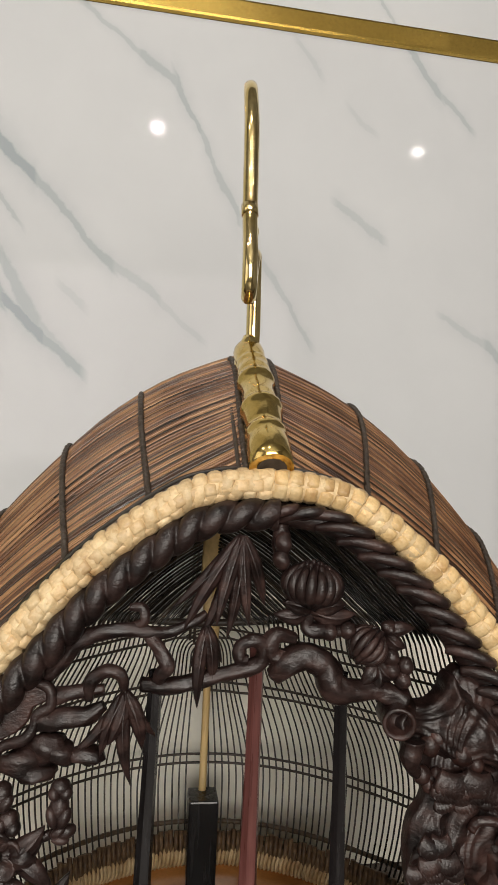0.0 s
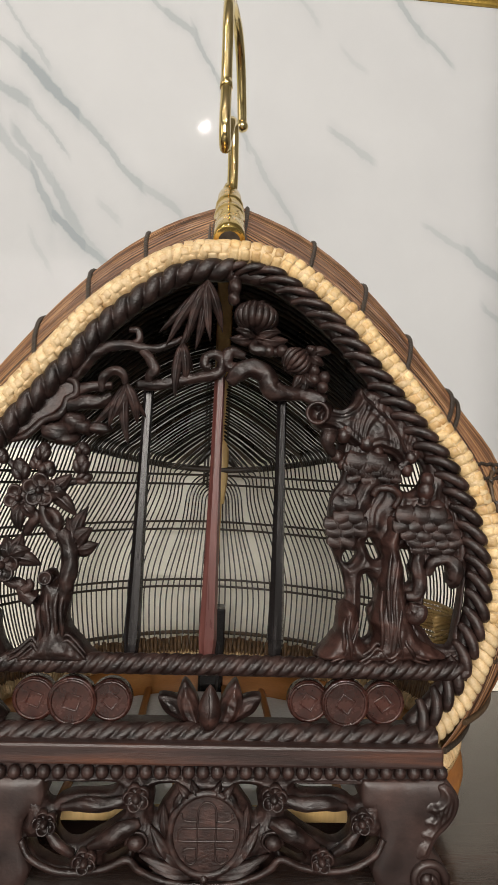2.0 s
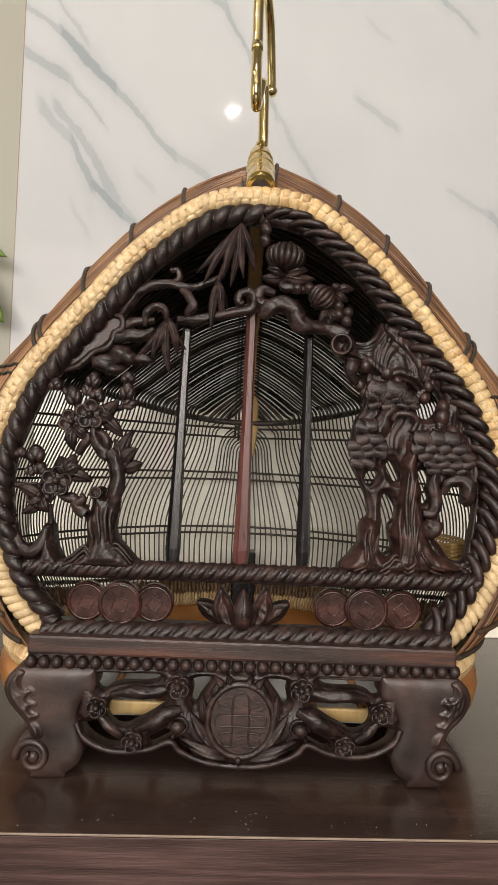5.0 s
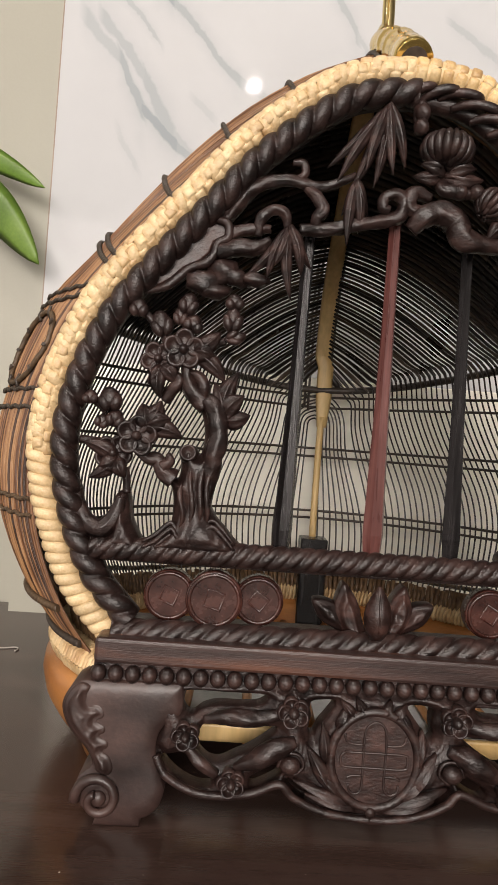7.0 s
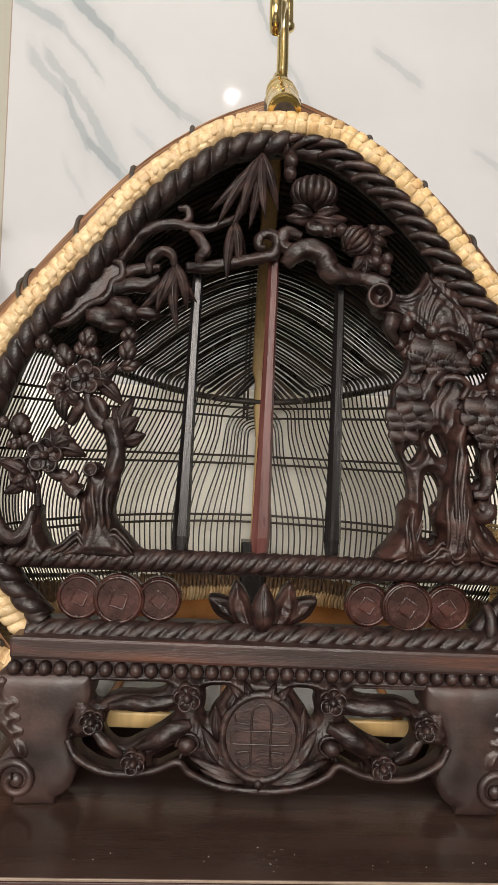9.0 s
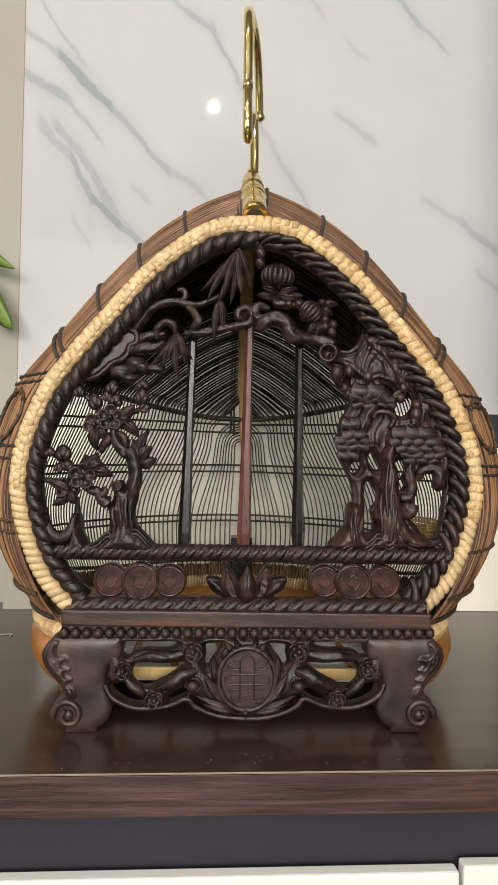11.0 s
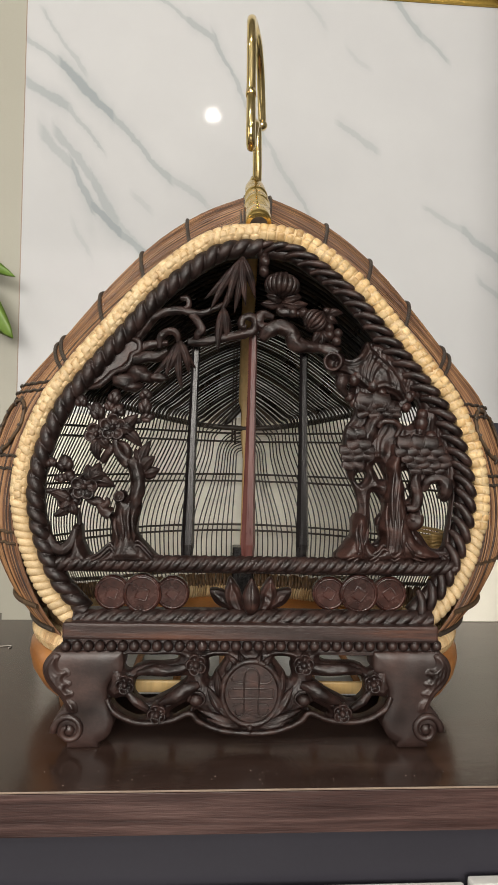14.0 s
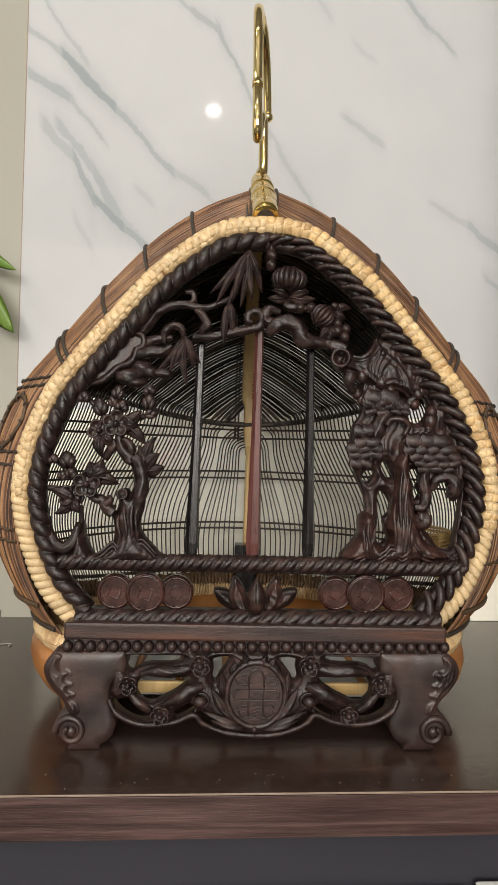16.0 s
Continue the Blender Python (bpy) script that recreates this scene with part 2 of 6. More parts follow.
    bsdf.inputs["Roughness"].default_value = 0.05
    bsdf.inputs["Specular IOR Level"].default_value = 0.05
    return m


# veins of the tile, from the top left down to the right
VEINS_LEFT = [
    (((-0.224, 0.600), (-0.187, 0.576), (-0.133, 0.524), (-0.071, 0.463), (-0.034, 0.436), (0.001, 0.405)), (0.0034, 0.0042, 0.0034, 0.003, 0.0026), (0.5, 0.85, 0.6, 0.4, 0.25)),
    (((-0.205, 0.627), (-0.163, 0.567)), (0.0018,), (0.4,)),
    (((-0.221, 0.553), (-0.180, 0.529), (-0.144, 0.489)), (0.0040, 0.0022), (0.6, 0.45)),
    (((-0.204, 0.502), (-0.173, 0.468), (-0.152, 0.429), (-0.121, 0.400), (-0.092, 0.374)), (0.0045, 0.0040, 0.0034, 0.0032), (0.45, 0.7, 0.85, 0.7)),
    (((-0.190, 0.503), (-0.152, 0.458), (-0.125, 0.411), (-0.100, 0.381)), (0.0048, 0.0046, 0.0040), (0.5, 0.55, 0.4)),
]
VEINS_RIGHT = [
    (((-0.100, 0.664), (-0.056, 0.632), (-0.026, 0.613), (-0.006, 0.579), (0.027, 0.511), (0.057, 0.462), (0.090, 0.414)), (0.0022, 0.0030, 0.0034, 0.0030, 0.0024, 0.0022), (0.45, 0.55, 0.6, 0.5, 0.35, 0.4)),
    (((0.111, 0.527), (0.150, 0.501)), (0.0026,), (0.4,)),
    (((0.140, 0.712), (0.168, 0.668), (0.198, 0.633), (0.226, 0.610)), (0.0026, 0.0032, 0.0024), (0.45, 0.6, 0.5)),
    (((0.208, 0.440), (0.249, 0.419), (0.290, 0.389)), (0.0026, 0.0036), (0.35, 0.55)),
    (((0.270, 0.365), (0.300, 0.339)), (0.0030,), (0.4,)),
    (((0.120, 0.607), (0.139, 0.591)), (0.0020,), (0.22,)),
    (((0.073, 0.657), (0.090, 0.636)), (0.0022,), (0.25,)),
    (((-0.107, 0.442), (-0.093, 0.428)), (0.0026,), (0.25,)),
    (((-0.168, 0.400), (-0.155, 0.378)), (0.0020,), (0.25,)),
]
VEINS = [(*a, *b, w * 1.6, s) for line, wides, strengths in VEINS_LEFT + VEINS_RIGHT for a, b, w, s in zip(line, line[1:], wides, strengths)]
MARBLE = marble_material()


# ---- shaping helpers ----
def smooth(points, n=8, closed=False):
    """A smooth line (Catmull-Rom) through the given points, n steps between neighbours."""
    p = [Vector(q) for q in points]
    out = []
    count = len(p) if closed else len(p) - 1
    for i in range(count):
        if closed:
            a, b, c, d = p[i - 1], p[i], p[(i + 1) % len(p)], p[(i + 2) % len(p)]
        else:
            b, c = p[i], p[i + 1]
            a = p[i - 1] if i else b + (b - c)
            d = p[i + 2] if i + 2 < len(p) else c + (c - b)
        for k in range(n):
            t = k / n
            out.append(0.5 * (2 * b + (c - a) * t + (2 * a - 5 * b + 4 * c - d) * t * t + (3 * b - a - 3 * c + d) * t**3))
    if not closed:
        out.append(p[-1].copy())
    return out


def frames_along(pts, up=Vector((0, 1, 0))):
    """Tangent and two normals at each point; the first normal stays as near to up as it can."""
    out = []
    n = len(pts)
    for i in range(n):
        t = (pts[min(i + 1, n - 1)] - pts[max(i - 1, 0)])
        t = t.normalized() if t.length > 1e-9 else Vector((0, 0, 1))
        a = up - t * up.dot(t)
        if a.length < 1e-3:
            a = Vector((1, 0, 0)) - t * t.x
        a.normalize()
        out.append((t, a, t.cross(a)))
    return out


def tube(bm, pts, radius, sides=8, flat=1.0, lobes=0, depth=0.2, pitch=0.01, caps=True, up=Vector((0, 1, 0)), rough=0.0):
    """A swept round along pts. radius: a number, or one for each point. flat: the second axis against the first.
    lobes, depth, pitch: a rope's strands, twisting once in pitch metres. rough: unevenness."""
    pts = [Vector(p) for p in pts]
    rings, run = [], 0.0
    fr = frames_along(pts, up)
    for i, (p, (t, a, b)) in enumerate(zip(pts, fr)):
        if i:
            run += (p - pts[i - 1]).length
        r = radius[i] if isinstance(radius, (list, tuple)) else radius
        ring = []
        for k in range(sides):
            th = 2 * math.pi * k / sides
            rr = r
            if lobes:
                rr = r * (1 - depth + depth * abs(math.cos(0.5 * (lobes * th + 2 * math.pi * run / pitch))) ** 0.3)
            if rough:
                rr *= 1 + rough * noise.noise(p * 260 + Vector((math.cos(th), math.sin(th), 0)) * 1.3) + 0.75 * rough * noise.noise(Vector((math.cos(th) * 2.6 + p.x * 60, math.sin(th) * 2.6, run * 110 + p.z * 40)))
            ring.append(bm.verts.new(p + a * math.cos(th) * rr + b * math.sin(th) * rr * flat))
        rings.append(ring)
    for r0, r1 in zip(rings, rings[1:]):
        for k in range(sides):
            f = bm.faces.new((r0[k], r0[(k + 1) % sides], r1[(k + 1) % sides], r1[k]))
            f.smooth = True
    if caps:
        bm.faces.new(list(reversed(rings[0])))
        bm.faces.new(rings[-1])
    return bm


def blob(bm, centre, size, turn=None, seg=12, rings=8, bumps=0.0, seed=0.0, freq=1.6):
    """A rounded lump with half-axes size, turned by turn (a 3x3 or 4x4 matrix), with carved unevenness."""
    turn = turn.to_3x3() if turn is not None else Matrix.Identity(3)
    c, s = Vector(centre), Vector(size)
    grid_v = []
    for j in range(1, rings):
        th = math.pi * j / rings
        row = []
        for k in range(seg):
            ph = 2 * math.pi * k / seg
            d = Vector((math.sin(th) * math.cos(ph), math.sin(th) * math.sin(ph), math.cos(th)))
            f = 1 + bumps * noise.noise(d * freq + Vector((seed, seed * 1.7, -seed)))
            row.append(bm.verts.new(c + turn @ Vector((d.x * s.x * f, d.y * s.y * f, d.z * s.z * f))))
        grid_v.append(row)
    top, bot = bm.verts.new(c + turn @ Vector((0, 0, s.z))), bm.verts.new(c - turn @ Vector((0, 0, s.z)))
    for k in range(seg):
        k2 = (k + 1) % seg
        bm.faces.new((top, grid_v[0][k], grid_v[0][k2])).smooth = True
        bm.faces.new((bot, grid_v[-1][k2], grid_v[-1][k])).smooth = True
        for r0, r1 in zip(grid_v, grid_v[1:]):
            bm.faces.new((r0[k], r1[k], r1[k2], r0[k2])).smooth = True
    return bm


def blade(bm, base, tip, width, thick=0.0022, bend=(0, 0, 0), steps=8, rib=0.6, face=Vector((0, -1, 0))):
    """A pointed leaf from base to tip, with a raised midrib towards face, a hollow on each half and a solid back."""
    base, tip, bend = Vector(base), Vector(tip), Vector(bend)
    axis = tip - base
    side = axis.cross(face).normalized()
    rows = []
    for i in range(steps + 1):
        t = i / steps
        c = base + axis * t + bend * (4 * t * (1 - t))
        w = width * 0.5 * (math.sin(math.pi * (0.06 + 0.94 * t) ** 0.8) ** 0.75 if t < 1 else 0.02)
        w = max(w, width * 0.03)
        row = []
        for s, h in ((-1, 0.15), (-0.55, 0.75), (-0.12, 0.7), (0, 1.0 + rib), (0.12, 0.7), (0.55, 0.75), (1, 0.15)):
            row.append(bm.verts.new(c + side * w * s + face * thick * h * (0.35 + 0.65 * math.sin(math.pi * min(1, t * 0.9 + 0.1)))))
        for s in (0.7, -0.7):
            row.append(bm.verts.new(c + side * w * s - face * thick * 0.6))
        rows.append(row)
    n = len(rows[0])
    for r0, r1 in zip(rows, rows[1:]):
        for k in range(n):
            bm.faces.new((r0[k], r1[k], r1[(k + 1) % n], r0[(k + 1) % n])).smooth = True
    bm.faces.new(rows[0])
    bm.faces.new(list(reversed(rows[-1])))
    return bm


def plate(bm, outline, y0, y1, bevel=0.0, at=(0, 0)):
    """A flat board with the outline (x, z), from y0 (front) to y1, with its front edge rounded by bevel."""
    pts = [Vector((x + at[0], 0, z + at[1])) for x, z in outline]
    n = len(pts)
    area = sum(pts[i].x * pts[(i + 1) % n].z - pts[(i + 1) % n].x * pts[i].z for i in range(n))
    if area < 0:
        pts.reverse()
    ins = []
    for i in range(n):
        d0, d1 = (pts[i] - pts[i - 1]).normalized(), (pts[(i + 1) % n] - pts[i]).normalized()
        m = d0 + d1
        m = m.normalized() if m.length > 1e-6 else d0
        ins.append(Vector((-m.z, 0, m.x)))
    rings = []
    levels = []
    if bevel:
        for inset, d in ((bevel, 0.0), (bevel * 0.3, bevel * 0.3), (0.0, bevel)):
            levels.append((inset, y0 + d))
    else:
        levels.append((0.0, y0))
    levels.append((0.0, y1))
    for inset, y in levels:
        rings.append([bm.verts.new(p + q * inset + Vector((0, y, 0))) for p, q in zip(pts, ins)])
    for r0, r1 in zip(rings, rings[1:]):
        for k in range(n):
            bm.faces.new((r0[(k + 1) % n], r0[k], r1[k], r1[(k + 1) % n])).smooth = bevel > 0
    bm.faces.new(rings[0])
    bm.faces.new(list(reversed(rings[-1])))
    return bm


def box(bm, lo, hi, bevel=0.0):
    made = bmesh.ops.create_cube(bm, size=1.0)["verts"]
    lo, hi = Vector(lo), Vector(hi)
    for v in made:
        v.co = Vector(((lo[k] + hi[k]) / 2 + v.co[k] * (hi[k] - lo[k]) for k in range(3)))
    if bevel:
        edges = list({e for v in made for e in v.link_edges})
        bmesh.ops.bevel(bm, geom=edges, offset=bevel, segments=2, affect="EDGES", profile=0.5)
    return bm


def mesh_of(name, bm, mat):
    bmesh.ops.recalc_face_normals(bm, faces=bm.faces)
    me = bpy.data.meshes.new(name)
    bm.to_mesh(me)
    bm.free()
    me.materials.append(mat)
    return me


def part(name, bm, mat, parent=None, label="", kind=""):
    ob = new(name, mesh_of(name, bm, mat))
    if parent is not None:
        ob.parent = parent
    return tagged(ob, label, kind=kind)


def shared(name, me, parent, m):
    """One more object on a mesh, at the pose m."""
    ob = new(name, me)
    ob.parent = parent
    ob.matrix_basis = m
    return ob


B = bmesh.new

# ---- the room: structure ----
WALL_TURN = 1.7                      # the furniture and wall stand turned against the cage
SITE = pose(0, 0, 0, 0, 0, WALL_TURN)
WALL_Y, LOW_Y = 0.305, 0.276


def structure(name, bm, mat, label, category, m=SITE):
    ob = part(name, bm, mat)
    ob.matrix_world = m
    return tagged(ob, label, category, kind="structure")


def build_room():
    bm = B(); box(bm, (-0.2235, WALL_Y, 0.207), (1.6, WALL_Y + 0.02, 0.6672))
    structure("wall_tile_lower", bm, MARBLE, "polished white marble tile with blue-grey veins", "wall")
    bm = B(); box(bm, (-0.2235, WALL_Y, 0.6865), (1.6, WALL_Y + 0.02, CEIL))
    structure("wall_tile_upper", bm, MARBLE, "polished white marble tile above a brass strip", "wall")
    bm = B(); box(bm, (-0.2235, WALL_Y - 0.004, 0.6675), (1.6, WALL_Y + 0.015, 0.6862), 0.0025)
    structure("trim", bm, TRIM_GOLD, "polished brass trim strip between the marble tiles", "trim")
    bm = B(); box(bm, (-0.2249, WALL_Y + 0.0012, 0.0005), (-0.2237, WALL_Y + 0.02, CEIL))
    structure("trim_edge", bm, EDGE_LINE, "thin tan edge strip beside the marble", "trim")
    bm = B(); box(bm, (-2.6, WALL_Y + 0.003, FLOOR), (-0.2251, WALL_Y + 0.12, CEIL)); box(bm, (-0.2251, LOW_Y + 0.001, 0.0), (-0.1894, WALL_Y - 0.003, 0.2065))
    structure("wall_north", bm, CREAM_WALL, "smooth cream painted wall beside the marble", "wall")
    bm = B(); box(bm, (-0.2235, WALL_Y + 0.021, FLOOR), (2.6, WALL_Y + 0.12, CEIL))
    structure("wall_backing", bm, DARK_CARCASS, "dark backing behind the tiles", "wall")
    bm = B(); box(bm, (-0.1890, LOW_Y, 0.0), (1.6, WALL_Y - 0.0005, 0.2068), 0.001)
    structure("wall_upstand", bm, LOW_WALL, "low pale upstand panel at the back of the table", "wall")
    # a dark strip laid on the upstand; no recess is cut
    bm = B(); box(bm, (0.215, LOW_Y - 0.0012, 0.1722), (1.6, LOW_Y + 0.004, 0.2075), 0.0004)
    structure("wall_slot", bm, DARK_CARCASS, "dark strip between the upstand and the marble", "wall")
    # unseen block guessed from a reflected edge; it keeps light off the right side
    bm = B(); box(bm, (0.292, 0.085, 0.0005), (0.56, LOW_Y - 0.002, CEIL), 0.002)
    structure("wall_return", bm, ROOM_DARK, "unseen grey block added right of the marble to hold off light", "wall")
    bm = B(); box(bm, (-2.6, -3.3, FLOOR - 0.1), (2.6, WALL_Y + 0.12, FLOOR))
    structure("floor", bm, ROOM_FLOOR, "unseen floor, dark to hold back bounced light", "floor", pose(0, 0, 0))
    bm = B(); box(bm, (-2.6, -3.3, CEIL), (2.6, WALL_Y + 0.3, CEIL + 0.1))
    structure("ceiling", bm, ROOM_WALL, "unseen ceiling with round downlights, dark to hold back bounced light", "ceiling", pose(0, 0, 0))
    for name, lo, hi in (("wall_south", (-2.7, -3.4, FLOOR), (2.7, -3.3, 0.2)), ("wall_south_head", (-2.7, -3.4, 1.5), (2.7, -3.3, CEIL)),
                         ("wall_south_left", (-2.7, -3.4, 0.2), (-1.35, -3.3, 1.5)), ("wall_south_right", (1.05, -3.4, 0.2), (2.7, -3.3, 1.5)), ("wall_south_outer", (-2.7, -3.5, FLOOR), (2.7, -3.402, CEIL)),
                         ("wall_west", (-2.7, -3.3, FLOOR), (-2.6, 0.6, -0.3)), ("wall_west_head", (-2.7, -3.3, 1.6), (-2.6, 0.6, CEIL)), ("wall_west_near", (-2.7, -0.5, -0.3), (-2.6, 0.6, 1.6)),
                         ("wall_west_far", (-2.7, -3.3, -0.3), (-2.6, -2.9, 1.6)), ("wall_west_outer", (-2.8, -3.3, FLOOR), (-2.702, 0.6, CEIL)), ("wall_east", (2.6, -3.3, FLOOR), (2.7, 0.6, CEIL))):
        bm = B(); box(bm, lo, hi)
        structure(name, bm, ROOM_WALL if name.startswith("wall_south") else ROOM_DARK, "unseen room wall, dark to hold back bounced light", "wall", pose(0, 0, 0))


def build_fill_frame(name, width, low, high, m):
    """An added fill lamp's opening: slim frame bars round it; m stands it in its wall."""
    root = new(name)
    root.matrix_world = m
    tagged(root, "slim dark frame round an added fill lamp, no window known", "window", kind="structure")
    w = width / 2
    for lo, hi in (((-w, -0.03, low), (w, 0.03, low + 0.04)), ((-w, -0.03, high - 0.04), (w, 0.03, high)), ((-w, -0.03, low + 0.04), (-w + 0.04, 0.03, high - 0.04)), ((w - 0.04, -0.03, low + 0.04), (w, 0.03, high - 0.04))):
        bm = B(); box(bm, lo, hi, 0.003)
        part("window_frame", bm, DARK_CARCASS, root)


def build_downlight(x, y, wide):
    root = new("downlight")
    root.location = (x, y, CEIL)
    tagged(root, "round recessed white ceiling downlight, switched on; three of five are added", "ceiling light", "ceiling downlights")
    bm = B()
    tube(bm, [Vector(((0.010 + 0.014 * wide) * math.cos(a), (0.010 + 0.014 * wide) * math.sin(a), -0.003)) for a in np.linspace(0, 2 * math.pi, 33)], 0.006, 6, caps=False, up=Vector((0, 0, 1)))
    part("ring", bm, LAMP_RING, root)
    bm = B()
    bmesh.ops.create_cone(bm, cap_ends=True, segments=32, radius1=0.014 * wide, radius2=0.014 * wide, depth=0.004, matrix=pose(0, 0, -0.004))
    part("diffuser", bm, LAMP_GLASS, root, "glowing round diffuser")


# first two known from glints in the marble; last three added for light
LIGHTS = [(0.05, -2.33, 10, 2.2), (1.33, -2.22, 5, 2.2), (-1.23, -2.33, 8, 2.2), (-0.25, -0.95, 10, 5), (-1.35, -0.95, 7, 5)]
for lx, ly, watts, wide in LIGHTS:
    downlight_lamp(lx, ly, watts, 0.024 * wide)
build_room()
# two unseen fill lamps, added to light the cage and the back wall
build_fill_frame("fill_frame_1", 2.4, 0.2, 1.5, pose(-0.15, -3.33, 0))
build_fill_frame("fill_frame_2", 2.4, -0.30, 1.6, pose(-2.63, -1.7, 0, 0, 0, 90))
fill_lamp(2.3, 1.2, 138, pose(-0.15, -3.32, 0.85, 90))
fill_lamp(2.3, 1.8, 18, pose(-2.62, -1.7, 0.65, 90, 0, -90))
for lx, ly, watts, wide in LIGHTS:
    build_downlight(lx, ly, wide)

# ---- the table ----
EDGE_Y = -0.0605


def build_table():
    root = new("table")
    root.matrix_world = SITE
    tagged(root, "dark brown wood-grain cabinet top with white drawer fronts below", "cabinet")
    bm = B(); box(bm, (-1.1, EDGE_Y + 0.0006, -0.0012), (1.3, WALL_Y - 0.001, 0.0))
    part("tabletop", bm, TABLE_TOP, root, "glossy dark brown laminate top")
    bm = B(); box(bm, (-1.1, EDGE_Y, -0.0225), (1.3, WALL_Y - 0.001, -0.0013), 0.0003)
    part("edge_board", bm, TABLE_EDGE, root, "reddish dark brown grained edge band")
    bm = B(); box(bm, (-1.1, EDGE_Y - 0.0002, -0.0009), (1.3, EDGE_Y + 0.0005, 0.0001), 0.0002)
    part("edge_strip", bm, EDGE_LINE, root, "pale line along the front edge")
    bm = B(); box(bm, (-1.1, EDGE_Y + 0.012, FLOOR), (1.3, LOW_Y + 0.02, -0.0226))
    part("carcass", bm, DARK_CARCASS, root, "dark grey recessed carcass")
    for x0, x1, top in ((-0.62, 0.1135, -0.0535), (0.1155, 0.86, -0.0505)):
        bm = B(); box(bm, (x0, EDGE_Y - 0.001, FLOOR + 0.04), (x1, EDGE_Y + 0.008, top), 0.0015)
        part("drawer_front", bm, WHITE_LACQUER, root, "white lacquered drawer front")
    return root


build_table()

# ---- the bird cage ----
X0 = 0.0015                      # the panel's middle
cage = new("birdcage")
tagged(cage, "peach-shaped bamboo bird cage with carved dark wooden front and brass hook", "bird cage")

# half of the rim's line on the front: (distance from the middle, height), from the foot to the apex
RIM = [(0.1065, 0.0680), (0.1240, 0.0885), (0.1362, 0.1178), (0.1403, 0.1463), (0.1357, 0.1737), (0.1246, 0.2003), (0.1119, 0.2187),
       (0.0912, 0.2436), (0.0628, 0.2757), (0.0340, 0.2978), (0.0172, 0.3042), (0.0, 0.3058)]


def rim_line(inset=0.0, y=0.0, n=8, low=0.0):
    """The whole rim line from the left foot over the apex to the right foot, drawn in by inset."""
    half = smooth([(x, 0, z) for x, z in RIM], n)
    half = [p for p in half if p.z >= low]
    full = [Vector((-p.x, 0, p.z)) for p in half] + [Vector((p.x, 0, p.z)) for p in reversed(half[:-1])]
    out = []
    for i, p in enumerate(full):
        t = (full[min(i + 1, len(full) - 1)] - full[max(i - 1, 0)]).normalized()
        nrm = Vector((t.z, 0, -t.x))
        q = p + nrm * inset
        out.append(Vector((q.x + X0, y, q.z)))
    return out


def even(pts, step):
    """Points at even steps along a line, with their tangents."""
    run = [0.0]
    for a, b in zip(pts, pts[1:]):
        run.append(run[-1] + (b - a).length)
    n = max(2, round(run[-1] / step))
    out, j = [], 0
    for i in range(n + 1):
        s = run[-1] * i / n
        while j < len(run) - 2 and run[j + 1] < s:
            j += 1
        f = (s - run[j]) / max(1e-9, run[j + 1] - run[j])
        out.append((pts[j].lerp(pts[j + 1], f), (pts[j + 1] - pts[j]).normalized()))
    return out


# the body: arches of thin bamboo, from the base ring over the ridge, one behind the other
FOOT_A, FOOT_B, FOOT_BACK, FOOT_Y, FOOT_Z = 0.139, 0.120, 0.150, 0.085, 0.050
SPINE = [(0.004, 0.3085), (0.02, 0.3205), (0.04, 0.3345), (0.06, 0.3482), (0.078, 0.3575), (0.095, 0.3618), (0.116, 0.3595), (0.150, 0.3440), (0.190, 0.3150),
         (0.225, 0.281), (0.243, 0.253), (0.251, 0.225), (0.2530, 0.198), (0.2560, 0.184), (0.2600, 0.168)]
SPINE_LINE = [p for p, _ in even(smooth([(0, y, z) for y, z in SPINE], 10), 0.0015)]
PEAK = max(range(len(SPINE_LINE)), key=lambda i: SPINE_LINE[i].z)
FOLD = min(range(len(SPINE_LINE)), key=lambda i: abs(SPINE_LINE[i].z - 0.196) + (0 if i > PEAK else 9))
PHI0 = math.acos((FOOT_Y - 0.0095) / FOOT_B)
PHI_FOLD = math.radians(163)


FOLD_LINE = [(0.0, 0.1968), (0.03, 0.1985), (0.06, 0.2025), (0.09, 0.2075), (0.12, 0.2125), (0.146, 0.2155), (0.16, 0.2165), (0.2, 0.217)]


def fold_z(x):
    """The height of the shoulder fold at a distance from the middle."""
    return float(np.interp(abs(x), [p[0] for p in FOLD_LINE], [p[1] for p in FOLD_LINE]))


def ease(t):
    t = min(1.0, max(0.0, t))
    return t * t * (3 - 2 * t)


def rear_bulge(phi, z):
    """How far the back wall stands out behind its foot at a height."""
    f = ((1 - math.cos(phi)) / 2) ** 2
    return f * float(np.interp(z, [0.03, 0.056, 0.0975, 0.144, 0.170, 0.20], [0.0, 0.007, 0.019, 0.028, 0.026, 0.014]))


def foot_at(phi):
    """The place on the oval base ring at an angle, and the way outwards."""
    b = FOOT_B if math.cos(phi) > 0 else FOOT_BACK
    out = Vector((math.sin(phi) * b, -math.cos(phi) * FOOT_A, 0)).normalized()
    return Vector((FOOT_A * math.sin(phi), FOOT_Y - b * math.cos(phi), 0)), out


def sink(y):
    """The base stands a little lower towards the back."""
    return 1 - 0.23 * ease((y - 0.06) / 0.15)


# where the roof canes of the back leave the ridge: (distance of their foot from the middle, height on the ridge)
ROOF_LINE = [(0.025, 0.214), (0.05, 0.239), (0.083, 0.268), (0.11, 0.292), (0.13, 0.314)]


